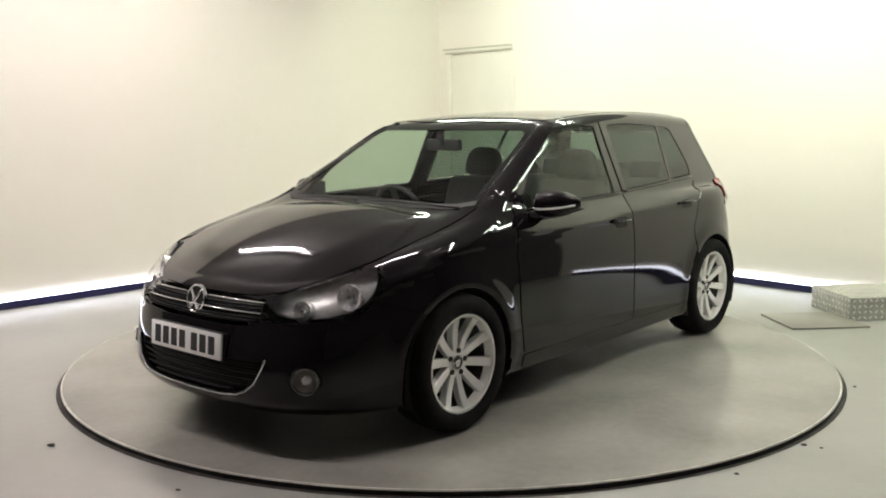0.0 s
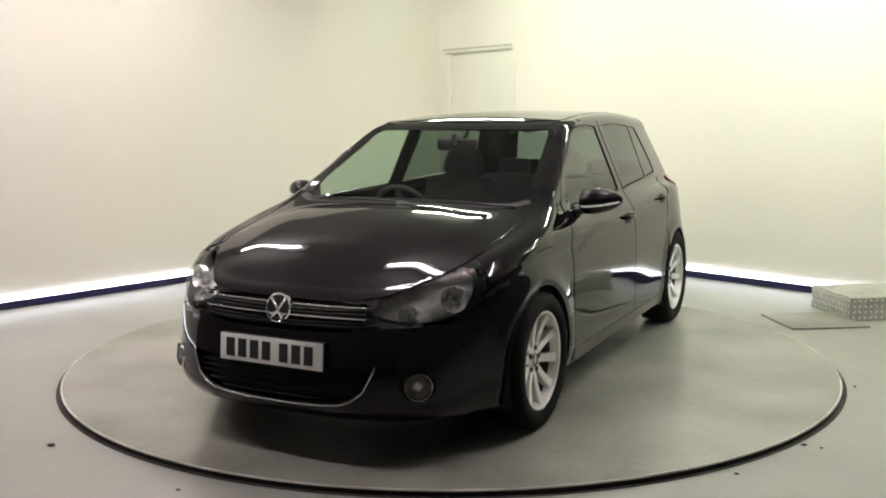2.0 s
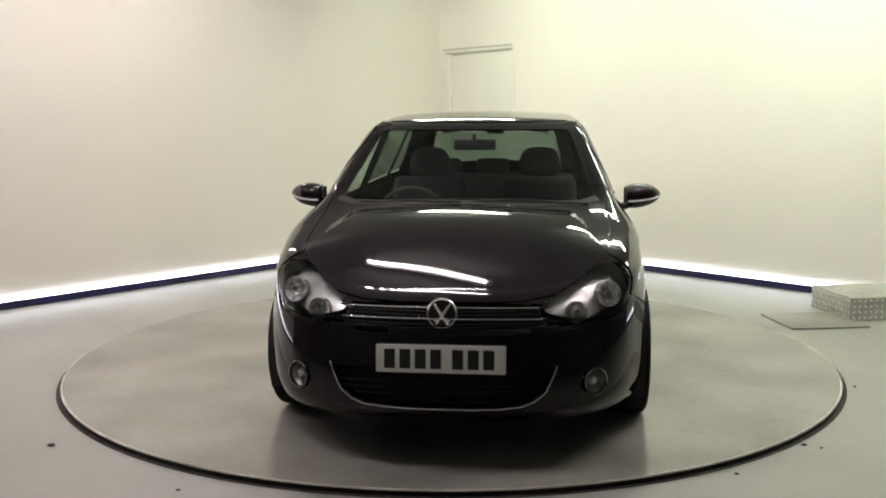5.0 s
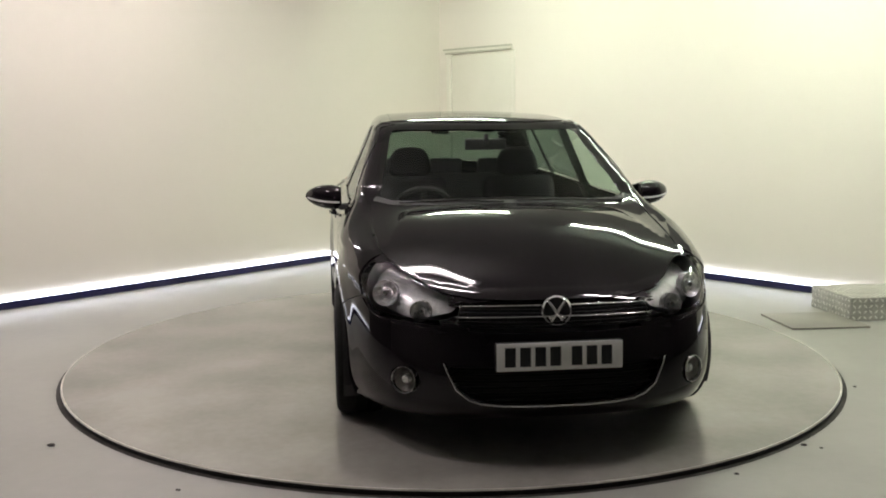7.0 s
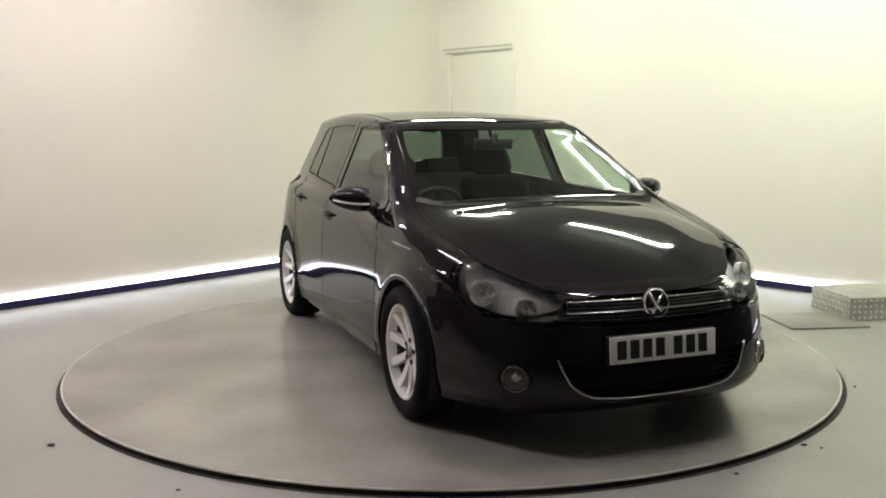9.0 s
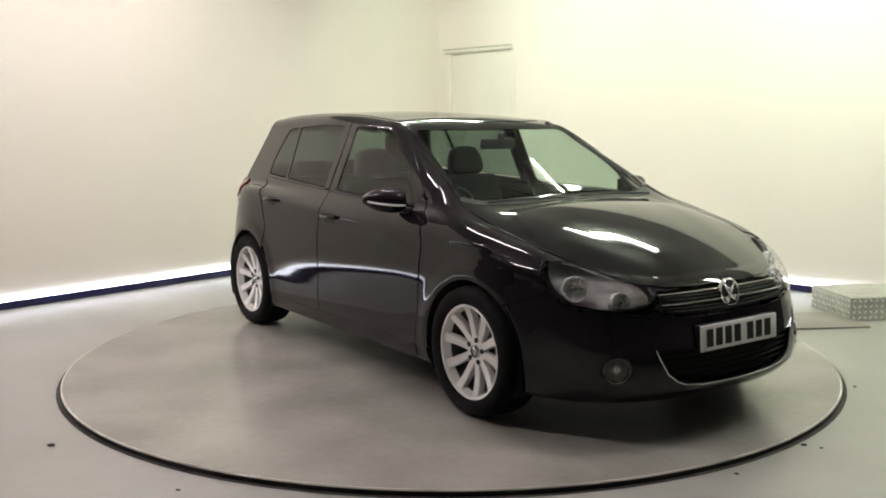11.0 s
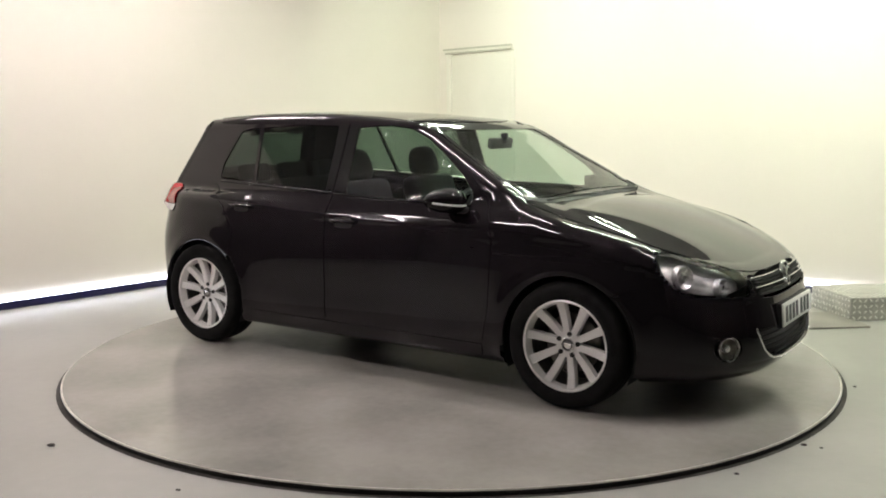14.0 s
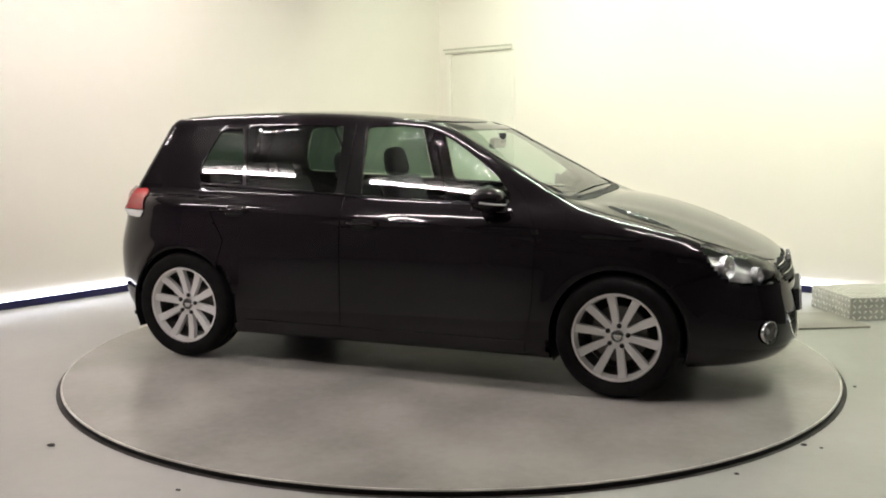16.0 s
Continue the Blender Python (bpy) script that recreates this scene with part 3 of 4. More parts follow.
def build_wheel(name_parent, cx, s):
    wheel = new("wheel")
    wheel.parent = name_parent
    tagged(wheel, "ten-spoke silver alloy wheel with a low black tyre")
    yc = 0.776 if cx > 0 else 0.766
    wheel.matrix_basis = Matrix.Translation((cx, s * yc, HUB)) @ (pose(0, 0, 0, 0, 0, 0) if s > 0 else pose(0, 0, 0, 0, 0, 180))
    # outward is +y in wheel space
    lathe("tyre", [(0.222, -0.10), (0.235, -0.112), (0.285, -0.115), (0.308, -0.095), (0.315, -0.06), (0.316, -0.031), (0.311, -0.029), (0.311, -0.023), (0.316, -0.021), (0.3165, 0.021), (0.311, 0.023), (0.311, 0.029), (0.316, 0.031), (0.315, 0.06), (0.308, 0.092), (0.298, 0.104), (0.285, 0.111), (0.262, 0.113), (0.240, 0.108), (0.228, 0.098), (0.222, 0.088)], M_TYRE, wheel, 64, "y")
    # darker than the rim lip: recess shade is put into its colour
    lathe("barrel", [(0.220, -0.10), (0.200, -0.08), (0.195, 0.02), (0.203, 0.052)], M_BARREL, wheel, 64, "y", label="inner barrel in grey darkened for shade")
    lathe("rim", [(0.203, 0.052), (0.210, 0.070), (0.2125, 0.088), (0.216, 0.0965), (0.224, 0.099), (0.2305, 0.095), (0.2315, 0.080)], M_ALLOY, wheel, 64, "y", label="bright silver rim lip")
    lathe("brake_disc", [(0.05, 0.0), (0.145, 0.0), (0.147, -0.02), (0.06, -0.02)], M_STEEL, wheel, 40, "y", label="grey steel brake disc")
    # added near-black disc closes the wheel's back, in place of shade
    lathe("wheel_back_shade", [(0.0, -0.09), (0.20, -0.09)], M_DARK, wheel, 40, "y")
    lathe("hub", [(0.066, 0.02), (0.070, 0.044), (0.066, 0.052), (0.05, 0.055), (0.040, 0.052), (0.0, 0.052)], M_ALLOY, wheel, 40, "y")
    lathe("centre_cap", [(0.034, 0.052), (0.034, 0.058), (0.030, 0.061), (0.0, 0.062)], M_CHROME, wheel, 28, "y", label="chrome centre cap with a dark ring emblem")
    lathe("cap_ring", [(0.027, 0.0612), (0.027, 0.0635), (0.023, 0.0635), (0.023, 0.0612)], M_INK, wheel, 28, "y")
    for i in range(10):
        a = 2 * math.pi * (i + 0.75) / 10
        bm = bmesh.new()
        vs = []
        for r, w, d0, d1 in ((0.045, 0.0165, 0.02, 0.052), (0.11, 0.0190, 0.024, 0.058), (0.16, 0.0205, 0.032, 0.067), (0.200, 0.0220, 0.046, 0.079), (0.216, 0.0235, 0.056, 0.087)):
            vs.append([bm.verts.new(v) for v in ((r, d0, -w), (r, d0, w), (r, d1 - 0.004, w), (r, d1, w * 0.84), (r, d1, -w * 0.84), (r, d1 - 0.004, -w))])
        for p, q in zip(vs, vs[1:]):
            for j in range(6):
                bm.faces.new((p[j], p[(j + 1) % 6], q[(j + 1) % 6], q[j]))
        bm.faces.new(vs[0])
        bm.faces.new(vs[-1][::-1])
        bmesh.ops.transform(bm, matrix=Matrix.Rotation(a, 4, "Y"), verts=bm.verts)
        part("spoke", bm, M_ALLOY, wheel)
    for i in range(5):
        a = 2 * math.pi * i / 5 + radians(27)
        # bolts take near black for the shaded holes they sit in
        lathe("wheel_bolt", [(0.0, 0.0580), (0.0105, 0.0580), (0.0125, 0.0590), (0.0125, 0.05)], M_DARK, wheel, 12, "y", at=(0.054 * math.cos(a), 0, 0.054 * math.sin(a)))
    return wheel


def seat(name, parent, x, y, label):
    s = new(name)
    s.parent = parent
    s.location = (x, y, 0.33)
    tagged(s, label)

    def cushion(nm, dims, m, bev):
        bm = bmesh.new()
        box(bm, *dims)
        bmesh.ops.bevel(bm, geom=list(bm.edges), offset=bev, segments=4, affect="EDGES", profile=0.5)
        bmesh.ops.transform(bm, matrix=m, verts=bm.verts)
        part(nm, bm, M_FABRIC, s, smooth=True)
    cushion("seat_cushion", (-0.24, 0.27, -0.25, 0.25, -0.08, 0.08), pose(0.03, 0, 0.10, 0, -8, 0), 0.05)
    cushion("seat_back", (-0.07, 0.07, -0.24, 0.24, -0.30, 0.30), pose(-0.33, 0, 0.42, 0, -18, 0), 0.06)
    bm = bmesh.new()
    bmesh.ops.create_uvsphere(bm, u_segments=24, v_segments=14, radius=1.0)
    for v in bm.verts:
        c = [math.copysign(abs(k) ** 0.62, k) for k in v.co]
        v.co = Vector((c[0] * 0.05, c[1] * (0.135 - 0.022 * c[2]), c[2] * 0.098))
    bmesh.ops.transform(bm, matrix=pose(-0.45, 0, 0.80, 0, -12, 0), verts=bm.verts)
    part("headrest", bm, M_FABRIC, s, smooth=True)
    for dy in (-0.06, 0.06):
        tube("headrest_post", [(-0.43, dy, 0.68), (-0.45, dy, 0.78)], 0.006, M_CHROME, s)
    return s


def build_interior(car):
    new_box("cabin_floor", (-1.5, 1.0, -0.72, 0.72, 0.20, 0.25), M_CABIN, car)
    # headlining under the roof
    xs, ys = np.linspace(-1.45, 0.20, 26), np.linspace(-0.50, 0.50, 15)
    Q = np.array([(x, y) for x in xs for y in ys])
    V = lift_top(Q, -0.035)
    F = [(i * 15 + j, (i + 1) * 15 + j, (i + 1) * 15 + j + 1, i * 15 + j + 1) for i in range(25) for j in range(14)]
    mesh_obj("headlining", V, F, M_LINING, car, label="pale grey headlining")
    # dashboard with a binnacle
    bm = bmesh.new()
    prof = [(1.02, 0.90), (0.72, 0.925), (0.52, 0.90), (0.46, 0.84), (0.50, 0.70), (0.56, 0.45), (0.95, 0.40)]
    cols = []
    for y in np.linspace(-0.70, 0.70, 15):
        hump = 0.045 * math.exp(-((y + 0.36) / 0.16) ** 2)
        cols.append([bm.verts.new((x - 0.10 * (y / 0.7) ** 4 * (x > 0.9), y, z + (hump if 0.45 < x < 0.8 and z > 0.8 else 0))) for x, z in prof])
    for a, b in zip(cols, cols[1:]):
        for j in range(len(prof) - 1):
            bm.faces.new((a[j], b[j], b[j + 1], a[j + 1]))
    part("dashboard", bm, M_CABIN, car, "dark grey dashboard", smooth=True)
    # steering wheel, right-hand drive
    sw = new("steering_wheel")
    sw.parent = car
    sw.matrix_basis = pose(0.37, -0.36, 0.86, 0, -62, 0)
    tagged(sw, "black three-spoke steering wheel")
    ring = [(0.18 * math.cos(2 * math.pi * i / 36), 0.18 * math.sin(2 * math.pi * i / 36), 0) for i in range(36)]
    tube("wheel_rim", ring, 0.015, M_CABIN, sw, 8, closed=True)
    lathe("airbag_boss", [(0, 0.03), (0.05, 0.028), (0.07, 0.01), (0.072, -0.03)], M_CABIN, sw, 20)
    for a in (0, 180, 270):
        new_box("wheel_spoke", (0.05, 0.175, -0.018, 0.018, -0.012, 0.006), M_CABIN, sw, 0.004, Matrix.Rotation(radians(a), 4, "Z"))
    seat("front_seat", car, 0.02, 0.36, "dark charcoal fabric front seat with headrest")
    seat("front_seat", car, 0.02, -0.36, "dark charcoal fabric front seat with headrest")
    rb = new("rear_bench")
    rb.parent = car
    tagged(rb, "dark charcoal fabric rear bench")
    new_box("bench_cushion", (-1.12, -0.62, -0.62, 0.62, 0.36, 0.52), M_FABRIC, rb, 0.04)
    new_box("bench_back", (-0.07, 0.07, -0.60, 0.60, -0.30, 0.30), M_FABRIC, rb, 0.04, pose(-1.18, 0, 0.72, 0, -20, 0))
    for y in (-0.36, 0, 0.36):
        new_box("bench_headrest", (-0.04, 0.04, -0.12, 0.12, -0.06, 0.06), M_FABRIC, rb, 0.025, pose(-1.31, y, 1.06, 0, -14, 0))
    # parcel shelf, door cards, pillars
    new_box("parcel_shelf", (-1.70, -1.30, -0.56, 0.56, 0.90, 0.92), M_CABIN, car, 0.005)
    mr = new("rear_view_mirror")
    mr.parent = car
    new_box("mirror_housing", (-0.02, 0.02, -0.12, 0.12, -0.032, 0.032), M_CABIN, mr, 0.012, pose(0.40, 0, 1.265, 0, 8, 0))
    new_box("mirror_stalk", (-0.01, 0.03, -0.012, 0.012, -0.012, 0.05), M_CABIN, mr, 0.004, pose(0.42, 0, 1.275, 0, 0, 0))


def build_mirror(car, s):
    """A door mirror: rounded housing on a short foot, with a chrome-edged turn signal."""
    mi = new("door_mirror")
    mi.parent = car
    tagged(mi, "glossy black door mirror with a turn signal strip")
    n, k = 20, 24

    def shell(u, a):
        w = max(0.0, (u - 0.22) / 0.79)
        prof = (0.90 + 0.10 * min(1, u / 0.22)) * (1 - w ** 2.3) ** 0.62
        ca, sa = math.cos(a), math.sin(a)
        dx = 0.078 * prof * abs(ca) ** 0.8 * (1 if ca > 0 else -0.75)
        dz = prof * abs(sa) ** 0.85 * (0.070 if sa > 0 else -0.062)
        return (0.635 - 0.06 * u * u + dx, s * (0.835 + 0.190 * u), 0.985 + 0.012 * u + dz)
    vs = [shell(i / n, 2 * math.pi * j / k) for i in range(n + 1) for j in range(k)]
    fs = []
    for i in range(n):
        for j in range(k):
            f = (i * k + j, i * k + (j + 1) % k, (i + 1) * k + (j + 1) % k, (i + 1) * k + j)
            fs.append(f if s > 0 else f[::-1])
    fs.append(tuple(range(k)))
    fs.append(tuple(n * k + j for j in range(k)))
    mesh_obj("mirror_housing", vs, fs, M_PAINT, mi)
    new_box("mirror_foot", (0.60, 0.70, min(s * 0.76, s * 0.85), max(s * 0.76, s * 0.85), 0.925, 0.955), M_PLASTIC, mi, 0.01, label="matt black mirror foot")
    new_box("mirror_glass", (0.553, 0.557, min(s * 0.83, s * 0.96), max(s * 0.83, s * 0.96), 0.945, 1.035), M_CHROME, mi, label="silver mirror glass")
    pts = [shell(u, radians(-14)) for u in np.linspace(0.05, 0.93, 12)]
    tube("turn_signal", pts, 0.0055, M_WHITELENS, mi, 8, "pale clear turn signal strip")


def build_headlight(car, s):
    hl = new("headlight")
    hl.parent = car
    tagged(hl, "clear twin-round headlight with chrome reflectors")
    sgn = lambda o: [(a * s, z) for a, z in (o if s > 0 else o[::-1])]
    glassy = panel("lens", sgn(HEADLIGHT), lift_nose, M_LENS, hl, gap=0.002, step=0.025, depth=0.006, level=-0.001, r=0.03, label="clear plastic lens")
    glassy[0].visible_shadow = False
    panel("lamp_bowl", sgn(HEADLIGHT), lift_nose, M_LAMPBODY, hl, gap=0.0, step=0.03, depth=-0.062, level=-0.074, r=0.03, label="dark grey lamp bowl")
    for a, z, r in ((0.765, 0.694, 0.053), (0.565, 0.640, 0.043)):
        c = Vector(lift_nose([(a * s, z)])[0])
        nrm = Vector(skin_normal(np.array([c]))[0])
        d = (nrm * 0.55 + Vector((0.5, 0, -0.15))).normalized()
        at = c - nrm * 0.046
        q = d.to_track_quat("Z", "Y").to_matrix().to_4x4()
        lathe("reflector", [(0.012, -0.034), (r * 0.5, -0.028), (r * 0.85, -0.012), (r, 0.0), (r * 1.04, 0.003), (r * 1.07, -0.004), (r * 1.07, -0.03)], M_REFLECT, hl, 32, at=at, m=q, label="round chrome reflector")
        lathe("bulb_shield", [(0, 0.002), (r * 0.22, 0.0), (r * 0.26, -0.006), (r * 0.24, -0.030)], M_CHROME, hl, 18, at=at, m=q)
        lathe("shield_ring", [(r * 0.44, -0.022), (r * 0.47, -0.012), (r * 0.50, -0.022)], M_LAMPBODY, hl, 24, at=at, m=q)
    pts = [Vector(lift_nose([(s * a, z)], -0.045)[0]) for a, z in ((0.50, 0.690), (0.58, 0.706), (0.67, 0.728), (0.76, 0.755), (0.84, 0.765))]
    tube("indicator_bar", pts, 0.010, M_REFLECT, hl, 8, "bright indicator reflector bar")


def build_front(car):
    fog_holes = []
    for s in (1, -1):
        fog_holes.append([(s * 0.598 + 0.066 * math.cos(2 * math.pi * i / 20), 0.343 + 0.058 * math.sin(2 * math.pi * i / 20)) for i in range(20)])
    bump = panel("front_bumper", bumper_outline(), lift_nose, M_PAINT, car, step=0.03, r=0.012, holes=[LOWER_GRILLE] + fog_holes, label="glossy black front bumper")[0]
    # lower grille: dark recess, slats, chrome lip
    panel("lower_grille", LOWER_GRILLE, lift_nose, M_PLASTIC, bump, gap=-0.004, depth=-0.03, level=-0.04, label="black plastic lower grille")
    for z in (0.275, 0.300, 0.325, 0.350, 0.375, 0.400):
        half = 0.425 * min(1.0, ((z - 0.25) / 0.09) ** 0.35) if z < 0.34 else 0.42
        pts = lift_nose([(a, z) for a in np.linspace(-half, half, 25)], -0.018)
        tube("grille_slat", pts, 0.0055, M_GRILLE, bump, 6)
    lip = [(0.44, 0.425), (0.428, 0.395), (0.39, 0.318), (0.345, 0.28), (0.30, 0.262), (0.22, 0.253), (0.12, 0.249), (0.0, 0.248)]
    line = lift_nose([(-a, z) for a, z in lip] + lip[-2::-1], 0.0)
    tube("chrome_lip", line, 0.0048, M_CHROME, bump, 8, "thin chrome strip round the lower grille")
    for s in (1, -1):
        fog = new("fog_light")
        fog.parent = bump
        c = Vector(lift_nose([(s * 0.598, 0.343)])[0])
        nrm = Vector(skin_normal(np.array([c]))[0])
        nrm.z = 0
        q = (nrm * 0.85 + Vector((0.15, 0, 0))).normalized().to_track_quat("Z", "Y").to_matrix().to_4x4()
        at = c + nrm * 0.003
        lathe("fog_ring", [(0.058, -0.03), (0.058, 0.003), (0.0565, 0.006), (0.0540, 0.004), (0.053, -0.02)], M_CHROME, fog, 36, at=at, m=q, label="chrome fog light ring")
        lathe("fog_reflector", [(0.0, -0.035), (0.03, -0.03), (0.050, -0.006)], M_STEEL, fog, 28, at=at, m=q)
        lathe("fog_bulb", [(0, -0.006), (0.013, -0.009), (0.018, -0.016), (0.020, -0.034)], M_REFLECT, fog, 18, at=at, m=q)
        ln = lathe("fog_lens", [(0.0, 0.006), (0.03, 0.004), (0.050, -0.002)], M_LENS, fog, 28, at=at, m=q)
        ln.visible_shadow = False
    # upper grille: gloss black band with two chrome blades and the round emblem
    gr = panel("upper_grille", GRILLE, lift_nose, M_GRILLE, car, gap=0.0, depth=-0.02, level=-0.03, r=0.01, label="gloss black upper grille")[0]
    for z, rr in ((0.648, 0.0034), (0.608, 0.0034)):
        pts = lift_nose([(a, z) for a in np.linspace(-0.405, 0.405, 31)], 0.001)
        tube("chrome_blade", pts, rr, M_CHROME, gr, 8, "thin chrome grille blade")
    for z in (0.632, 0.586):
        for k in range(2):
            pts = lift_nose([(a, z + 0.018 * abs(a) - 0.006 - k * 0.013) for a in np.linspace(-0.40, 0.40, 25)], -0.008)
            tube("grille_blade", pts, 0.0065, M_GRILLE, gr, 6)
    em = new("emblem")
    em.parent = car
    tagged(em, "round chrome emblem on the grille")
    c = Vector(lift_nose([(0, 0.628)])[0]) + Vector((0.006, 0, 0))
    q = pose(0, 0, 0, 0, 78, 0)
    lathe("emblem_ring", [(0.064, -0.01), (0.064, 0.004), (0.060, 0.009), (0.055, 0.006), (0.054, -0.002)], M_CHROME, em, 40, at=c, m=q)
    lathe("emblem_disc", [(0.0, 0.0), (0.056, 0.0)], M_INK, em, 36, at=c, m=q, label="dark emblem field")
    for y0, z0, y1, z1 in ((-0.034, 0.040, 0.026, -0.046), (0.034, 0.040, -0.026, -0.046), (-0.012, -0.02, -0.034, -0.03), (0.012, -0.02, 0.034, -0.03)):
        o = Matrix.Translation(c) @ q
        tube("emblem_bar", [o @ Vector((-z0, y0, 0.003)), o @ Vector((-z1, y1, 0.003))], 0.0085, M_CHROME, em, 6)
    # number plate: white with plain dark bars in place of characters
    pl = new("number_plate")
    pl.parent = car
    tagged(pl, "white number plate with dark bars")
    m = pose(2.150, 0, 0.456, 0, -4, 0)
    pl.matrix_basis = m
    new_box("plate", (-0.004, 0.006, -0.26, 0.26, -0.0565, 0.0565), M_PLATE, pl, 0.003)
    new_box("plate_holder", (-0.03, -0.004, -0.262, 0.262, -0.060, 0.058), M_PLASTIC, pl, 0.004)
    for y in (-0.205, -0.143, -0.081, -0.019, 0.069, 0.131, 0.193):
        bm = bmesh.new()
        box(bm, 0.0062, 0.0072, y - 0.022, y + 0.022, -0.039, 0.039)
        part("plate_bar", bm, M_INK, pl)


def build_side(car, s):
    """One flank: wing, doors with glass and handles, quarter, sill."""
    fl = np.array([1, s, 1])

    def lift(q, level=0.0):
        return lift_side(q, level) * fl
    panel("front_wing", fender_outline(), lambda q, level=0.0: lift_wing(q, level) * fl, M_PAINT, car, r=0.008, step=0.017, label="glossy black front wing")
    # front door
    fd = panel("front_door", DOOR_FRONT, lift, M_PAINT, car, r=0.03, step=0.022, holes=[GLASS_FRONT], label="glossy black front door")[0]
    glass_panel("window", GLASS_FRONT, lift, M_GLASS_SIDE, fd, r=0.02, label="lightly tinted front side window")
    rd = panel("rear_door", DOOR_REAR, lift, M_PAINT, car, r=0.02, step=0.03, holes=[GLASS_REAR, GLASS_QUARTER], label="glossy black rear door")[0]
    glass_panel("window", GLASS_REAR, lift, M_GLASS_TINT, rd, r=0.02, label="dark tinted rear side window")
    glass_panel("quarter_window", GLASS_QUARTER, lift, M_GLASS_TINT, rd, r=0.015, label="dark tinted quarter window")
    # black window surround and pillar trim, just proud of the skin
    panel("pillar_trim", [(-0.307, 1.000), (-0.327, 1.374), (-0.258, 1.376), (-0.258, 0.996)], lift, M_GLOSSBLACK, rd, gap=0.001, depth=0.003, level=0.002, r=0.004)
    panel("pillar_trim", [(-0.242, 0.996), (-0.242, 1.376), (-0.181, 1.370), (-0.162, 0.993)], lift, M_GLOSSBLACK, fd, gap=0.001, depth=0.003, level=0.002, r=0.004)
    for dr, x0, x1, z in ((fd, -0.21, -0.02, 0.842), (rd, -1.025, -0.845, 0.893)):
        top = lift([(x, z + 0.004 * math.sin((x - x0) / (x1 - x0) * math.pi)) for x in np.linspace(x0, x1, 11)])
        out = np.array([0, s, 0])
        arc = [p + out * (0.008 + 0.026 * math.sin(math.pi * i / 10) ** 0.6) for i, p in enumerate(top)]
        tube("door_handle", arc, 0.0105, M_PAINT, dr, 10, "black pull door handle")
        cup = [(x0 + 0.03, z - 0.035), (x0 + 0.03, z + 0.022), (x1 - 0.03, z + 0.022), (x1 - 0.03, z - 0.035)]
        panel("handle_cup", cup, lift, M_SHUT, dr, gap=0, depth=0.002, level=0.0012, r=0.025)
    # belt rail
    belt = lift([(x, 0.981 - 0.035 * x if x < 0.0 else 0.981 - 0.028 * x) for x in np.linspace(-0.245, 0.70, 26)], 0.002)
    tube("belt_seal", belt, 0.007, M_GLOSSBLACK, fd, 6)
    belt = lift([(x, 0.983 - 0.037 * x) for x in np.linspace(-1.25, -0.255, 24)], 0.002)
    tube("belt_seal", belt, 0.007, M_GLOSSBLACK, rd, 6)
    # sill and quarter
    panel("sill", [(-0.87, 0.192), (-0.872, 0.262), (0.812, 0.262), (0.81, 0.192)], lift, M_PAINT, car, r=0.01, label="glossy black sill")
    # wheel housing
    for cx in (FRONT_AXLE, REAR_AXLE):
        pts = []
        for y in (0.42, 0.86):
            for i in range(25):
                a = radians(-25 + 230 * i / 24)
                rr = ARCH + 0.012
                pts.append((cx + rr * math.cos(a), s * y, HUB + rr * math.sin(a)))
        F = [(i, i + 1, 25 + i + 1, 25 + i) for i in range(24)] + [tuple(range(25))]
        mesh_obj("wheel_housing", pts, F, M_SHUT, car, smooth=False)
        build_wheel(car, cx, s)
    quarter = [(-1.006, 0.72), (-1.108, 0.893), (-1.292, 1.010), (-1.46, 1.02), (-1.53, 0.93), (-1.60, 0.70), (-1.655, 0.52), (-1.66, 0.36)] + arch(REAR_AXLE, 172, 44, 18)
    panel("rear_wing", quarter, lift, M_PAINT, car, r=0.01, step=0.03, label="glossy black rear wing")
    build_mirror(car, s)
    build_headlight(car, s)
    # rear lamp
    tl = new("rear_light")
    tl.parent = car
    tagged(tl, "red rear light with a white lower band")
    sg = lambda o: [(a * s, z) for a, z in (o if s > 0 else o[::-1])]
    panel("red_lens", sg([(0.45, 0.872), (0.45, 0.99), (0.90, 1.0), (0.97, 0.96), (1.0, 0.872)]), lift_tail, M_RED, tl, gap=0.001, step=0.03, depth=0.004, level=0.004, r=0.02)
    panel("white_lens", sg([(0.45, 0.826), (0.45, 0.868), (1.0, 0.868), (0.97, 0.826)]), lift_tail, M_WHITELENS, tl, gap=0.001, step=0.03, depth=0.004, level=0.004, r=0.01)


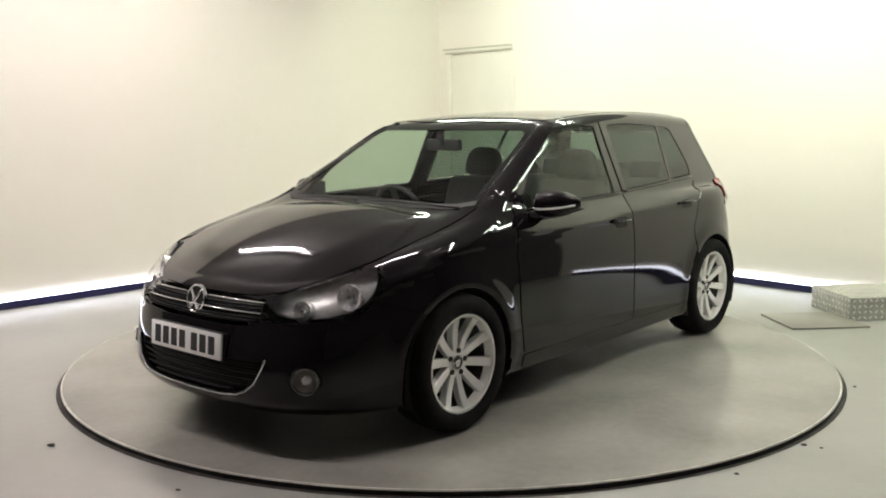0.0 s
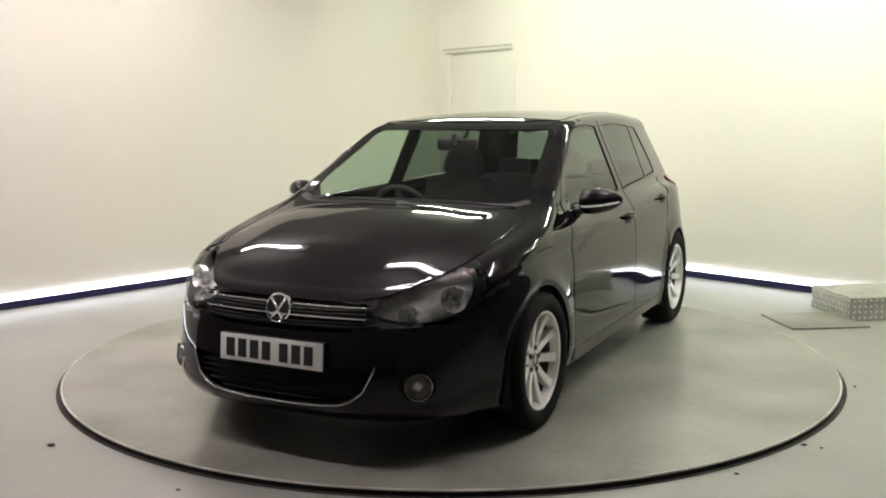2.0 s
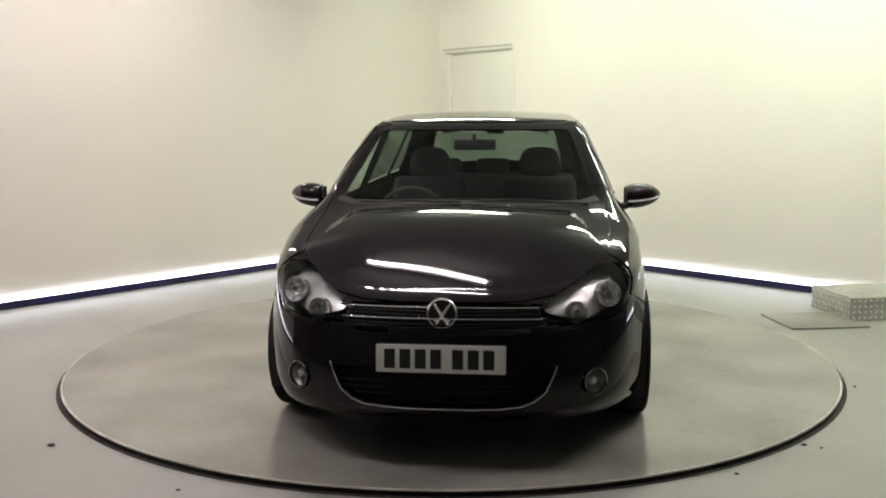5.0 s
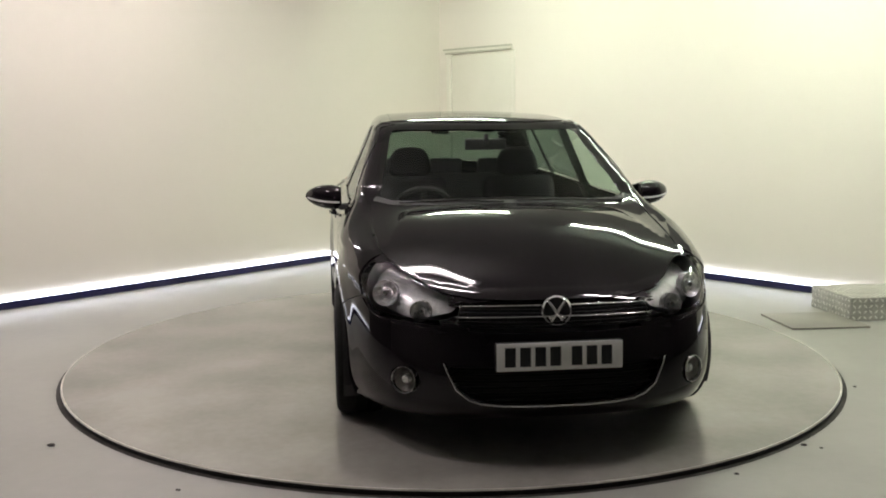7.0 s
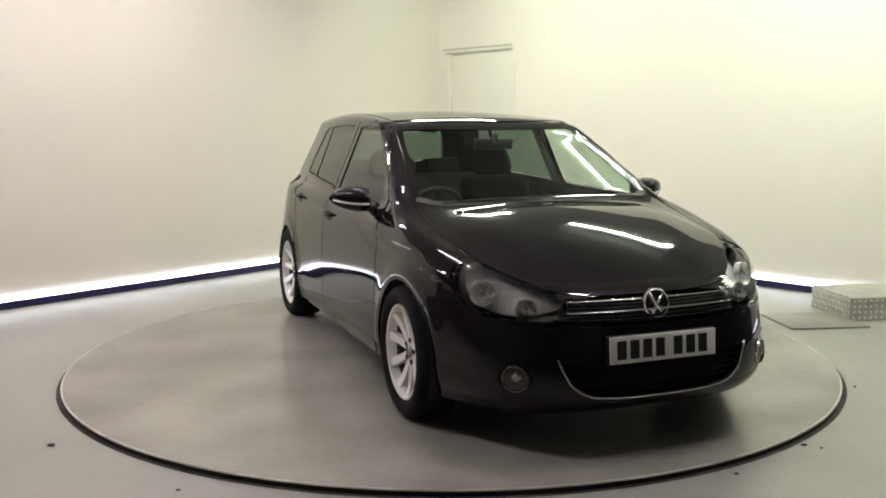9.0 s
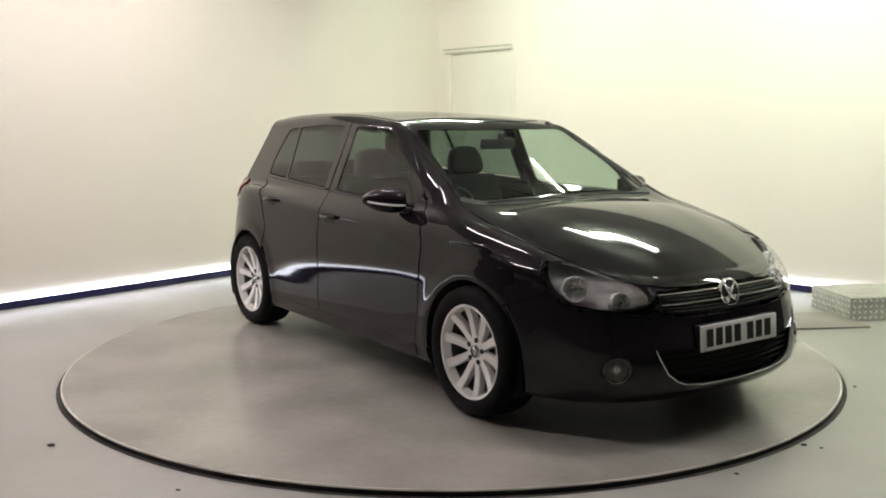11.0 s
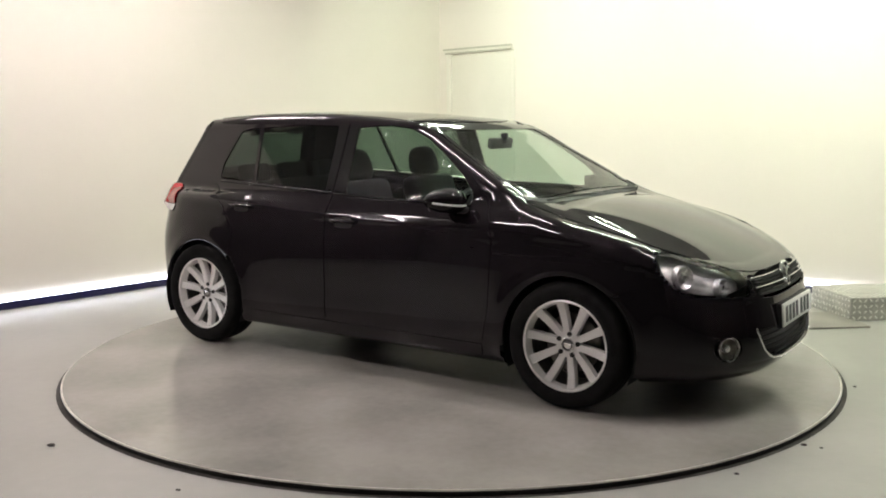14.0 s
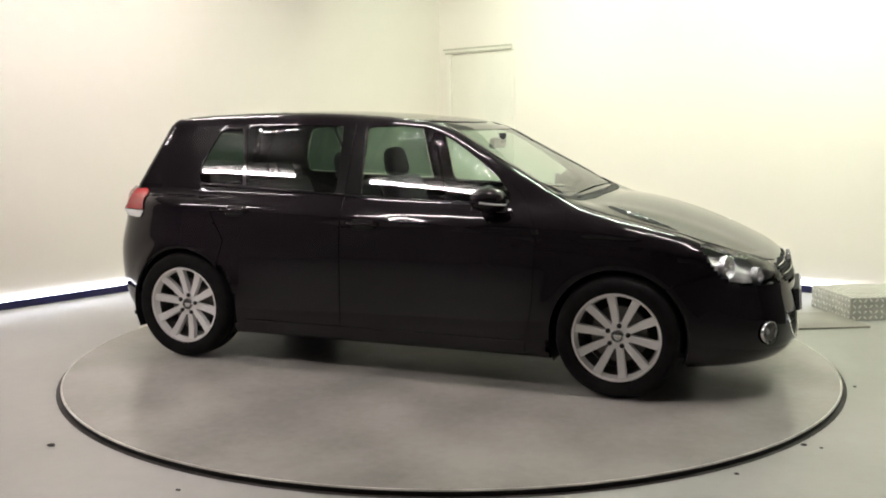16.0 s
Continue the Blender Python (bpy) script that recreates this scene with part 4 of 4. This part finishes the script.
def build_car():
    car = new("car")
    tagged(car, "glossy black five-door hatchback parked on the turntable", "car")
    build_shell(car)
    half = BONNET_HALF
    full = half + [(x, -y) for x, y in half[-2:0:-1]]
    panel("bonnet", full, lift_top, M_PAINT, car, step=0.016, r=0.02, label="glossy black bonnet with raised edges")
    # roof skin between two seams
    roof = [(-1.50, -0.46), (0.15, -0.525), (0.24, -0.3), (0.265, 0.0), (0.24, 0.3), (0.15, 0.525), (-1.50, 0.46)]
    panel("roof", roof, lift_top, M_PAINT, car, step=0.04, r=0.02, depth=0.004, label="glossy black roof panel")
    # glass, with a dark band round it
    inner = [(-0.655, 0.988), (-0.535, 1.348), (0.535, 1.348), (0.655, 0.988), (0.35, 1.004), (0.0, 1.010), (-0.35, 1.004)]
    panel("screen_band", [(-0.685, 0.972), (-0.562, 1.372), (0.562, 1.372), (0.685, 0.972), (0.35, 0.993), (0.0, 0.999), (-0.35, 0.993)], lift_screen, M_GLOSSBLACK, car, gap=0, depth=0.003, level=0.0, step=0.022, r=0.03, holes=[inner], label="gloss black band round the windscreen")
    glass_panel("windscreen", inner, lift_screen, M_GLASS, car, r=0.03, label="clear windscreen")
    panel("hatch_band", [(-0.57, 1.03), (-0.49, 1.355), (0.49, 1.355), (0.57, 1.03)], lift_back, M_PAINT, car, gap=0, depth=0.003, level=0.001, r=0.03, holes=[BACK_GLASS], label="glossy black hatch frame round the rear window")
    glass_panel("rear_window", BACK_GLASS, lift_back, M_GLASS_TINT, car, r=0.03, label="dark tinted rear window")
    cowl = [(1.088, 0.0), (1.071, 0.35), (1.026, 0.60), (0.97, 0.68), (0.93, 0.66), (0.985, 0.58), (1.02, 0.35), (1.035, 0.0)]
    panel("cowl", cowl + [(x, -y) for x, y in cowl[-2:0:-1]], lift_top, M_PLASTIC, car, gap=0.0, depth=0.002, level=0.0015, r=0.01, label="matt black cowl under the windscreen")
    build_front(car)
    for s in (1, -1):
        build_side(car, s)
    build_interior(car)
    # wipers and cowl
    for y0, y1 in ((0.62, 0.05), (-0.02, -0.55)):
        pts = [lift_top([(1.068 - 0.13 * y * y - 0.025 * math.sin(u * 2.6), y)], 0.004)[0] for u, y in ((u, y0 + (y1 - y0) * u) for u in np.linspace(0, 1, 9))]
        tube("wiper", pts, 0.0055, M_PLASTIC, car, 6, "black wiper blade")
    new_box("underbody", (-1.85, 1.9, -0.62, 0.62, 0.175, 0.20), M_SHUT, car)
    return car


def build_clutter():
    # checker plate box beside the turntable
    bx = new("tread_plate_box")
    tagged(bx, "low aluminium checker plate step box on the floor", "step box")
    bx.matrix_basis = pose(2.845, 0.915, 0, 0, 0, 7)
    new_box("box_body", (0, 1.1, 0, 0.55, 0, 0.165), M_TREAD, bx, 0.004)
    bm = bmesh.new()
    def stud(m):
        v = [bm.verts.new(m @ Vector(c)) for c in ((-0.021, 0, 0), (0, -0.008, 0), (0.021, 0, 0), (0, 0.008, 0), (0, 0, 0.006))]
        for a, b in ((0, 1), (1, 2), (2, 3), (3, 0)):
            bm.faces.new((v[a], v[b], v[4]))
    for i in range(26):
        for j in range(13):
            stud(pose(0.03 + i * 0.042, 0.022 + j * 0.042, 0.1652, 0, 0, 45 if (i + j) % 2 else -45))
        for j in range(4):
            stud(pose(0.03 + i * 0.042, -0.0002, 0.020 + j * 0.041) @ pose(0, 0, 0, 90, 0, 0) @ pose(0, 0, 0, 0, 0, 45 if (i + j) % 2 else -45))
    for i in range(13):
        for j in range(4):
            stud(pose(-0.0002, 0.022 + i * 0.042, 0.020 + j * 0.041) @ pose(0, 0, 0, 0, -90, 0) @ pose(0, 0, 0, 0, 0, 45 if (i + j) % 2 else -45))
    tagged(part("tread_studs", bm, M_STUD, bx, "raised bright lozenge studs"), kind="stuff")
    pl = new_box("floor_plate", (0, 0.56, 0, 0.50, 0.0005, 0.014), M_COVER, None, 0.002)
    pl.matrix_basis = pose(2.335, 0.63, 0, 0, 0, 6)
    tagged(pl, "thin grey-brown cover plate on the floor beside the step box", "floor plate")
    # small loose specks on the floor
    for x, y, r in ((-1.779, -1.642, 0.016), (-1.066, -2.157, 0.009), (1.56, -1.66, 0.012), (1.16, -2.0, 0.009), (1.62, -1.70, 0.007), (2.17, -0.75, 0.008)):
        bm = bmesh.new()
        bmesh.ops.create_icosphere(bm, subdivisions=2, radius=r)
        for v in bm.verts:
            v.co = Vector((v.co.x * 1.2, v.co.y * 0.9, max(0, v.co.z * 0.45 + r * 0.2))) * (1 + 0.2 * noise.noise(v.co * 90))
        o = part("grit", bm, M_DIRT, None, smooth=True)
        o.location = (x, y, 0)
        tagged(o, "small dark speck of grit on the floor", "grit", group="floor grit")


build_room()
build_lights()
turntable = build_turntable()
car = build_car()
build_clutter()


def motions():
    walk(turntable, [(t, pose(0, 0, 0, 0, 0, a)) for t, a in TURN])
    rows = []
    for t, a in TURN:
        c, s = math.cos(radians(a)), math.sin(radians(a))
        rows.append((t, pose(c * CAR_X - s * CAR_Y, s * CAR_X + c * CAR_Y, TABLE, 0, 0, a)))
    walk(car, rows)


motions()
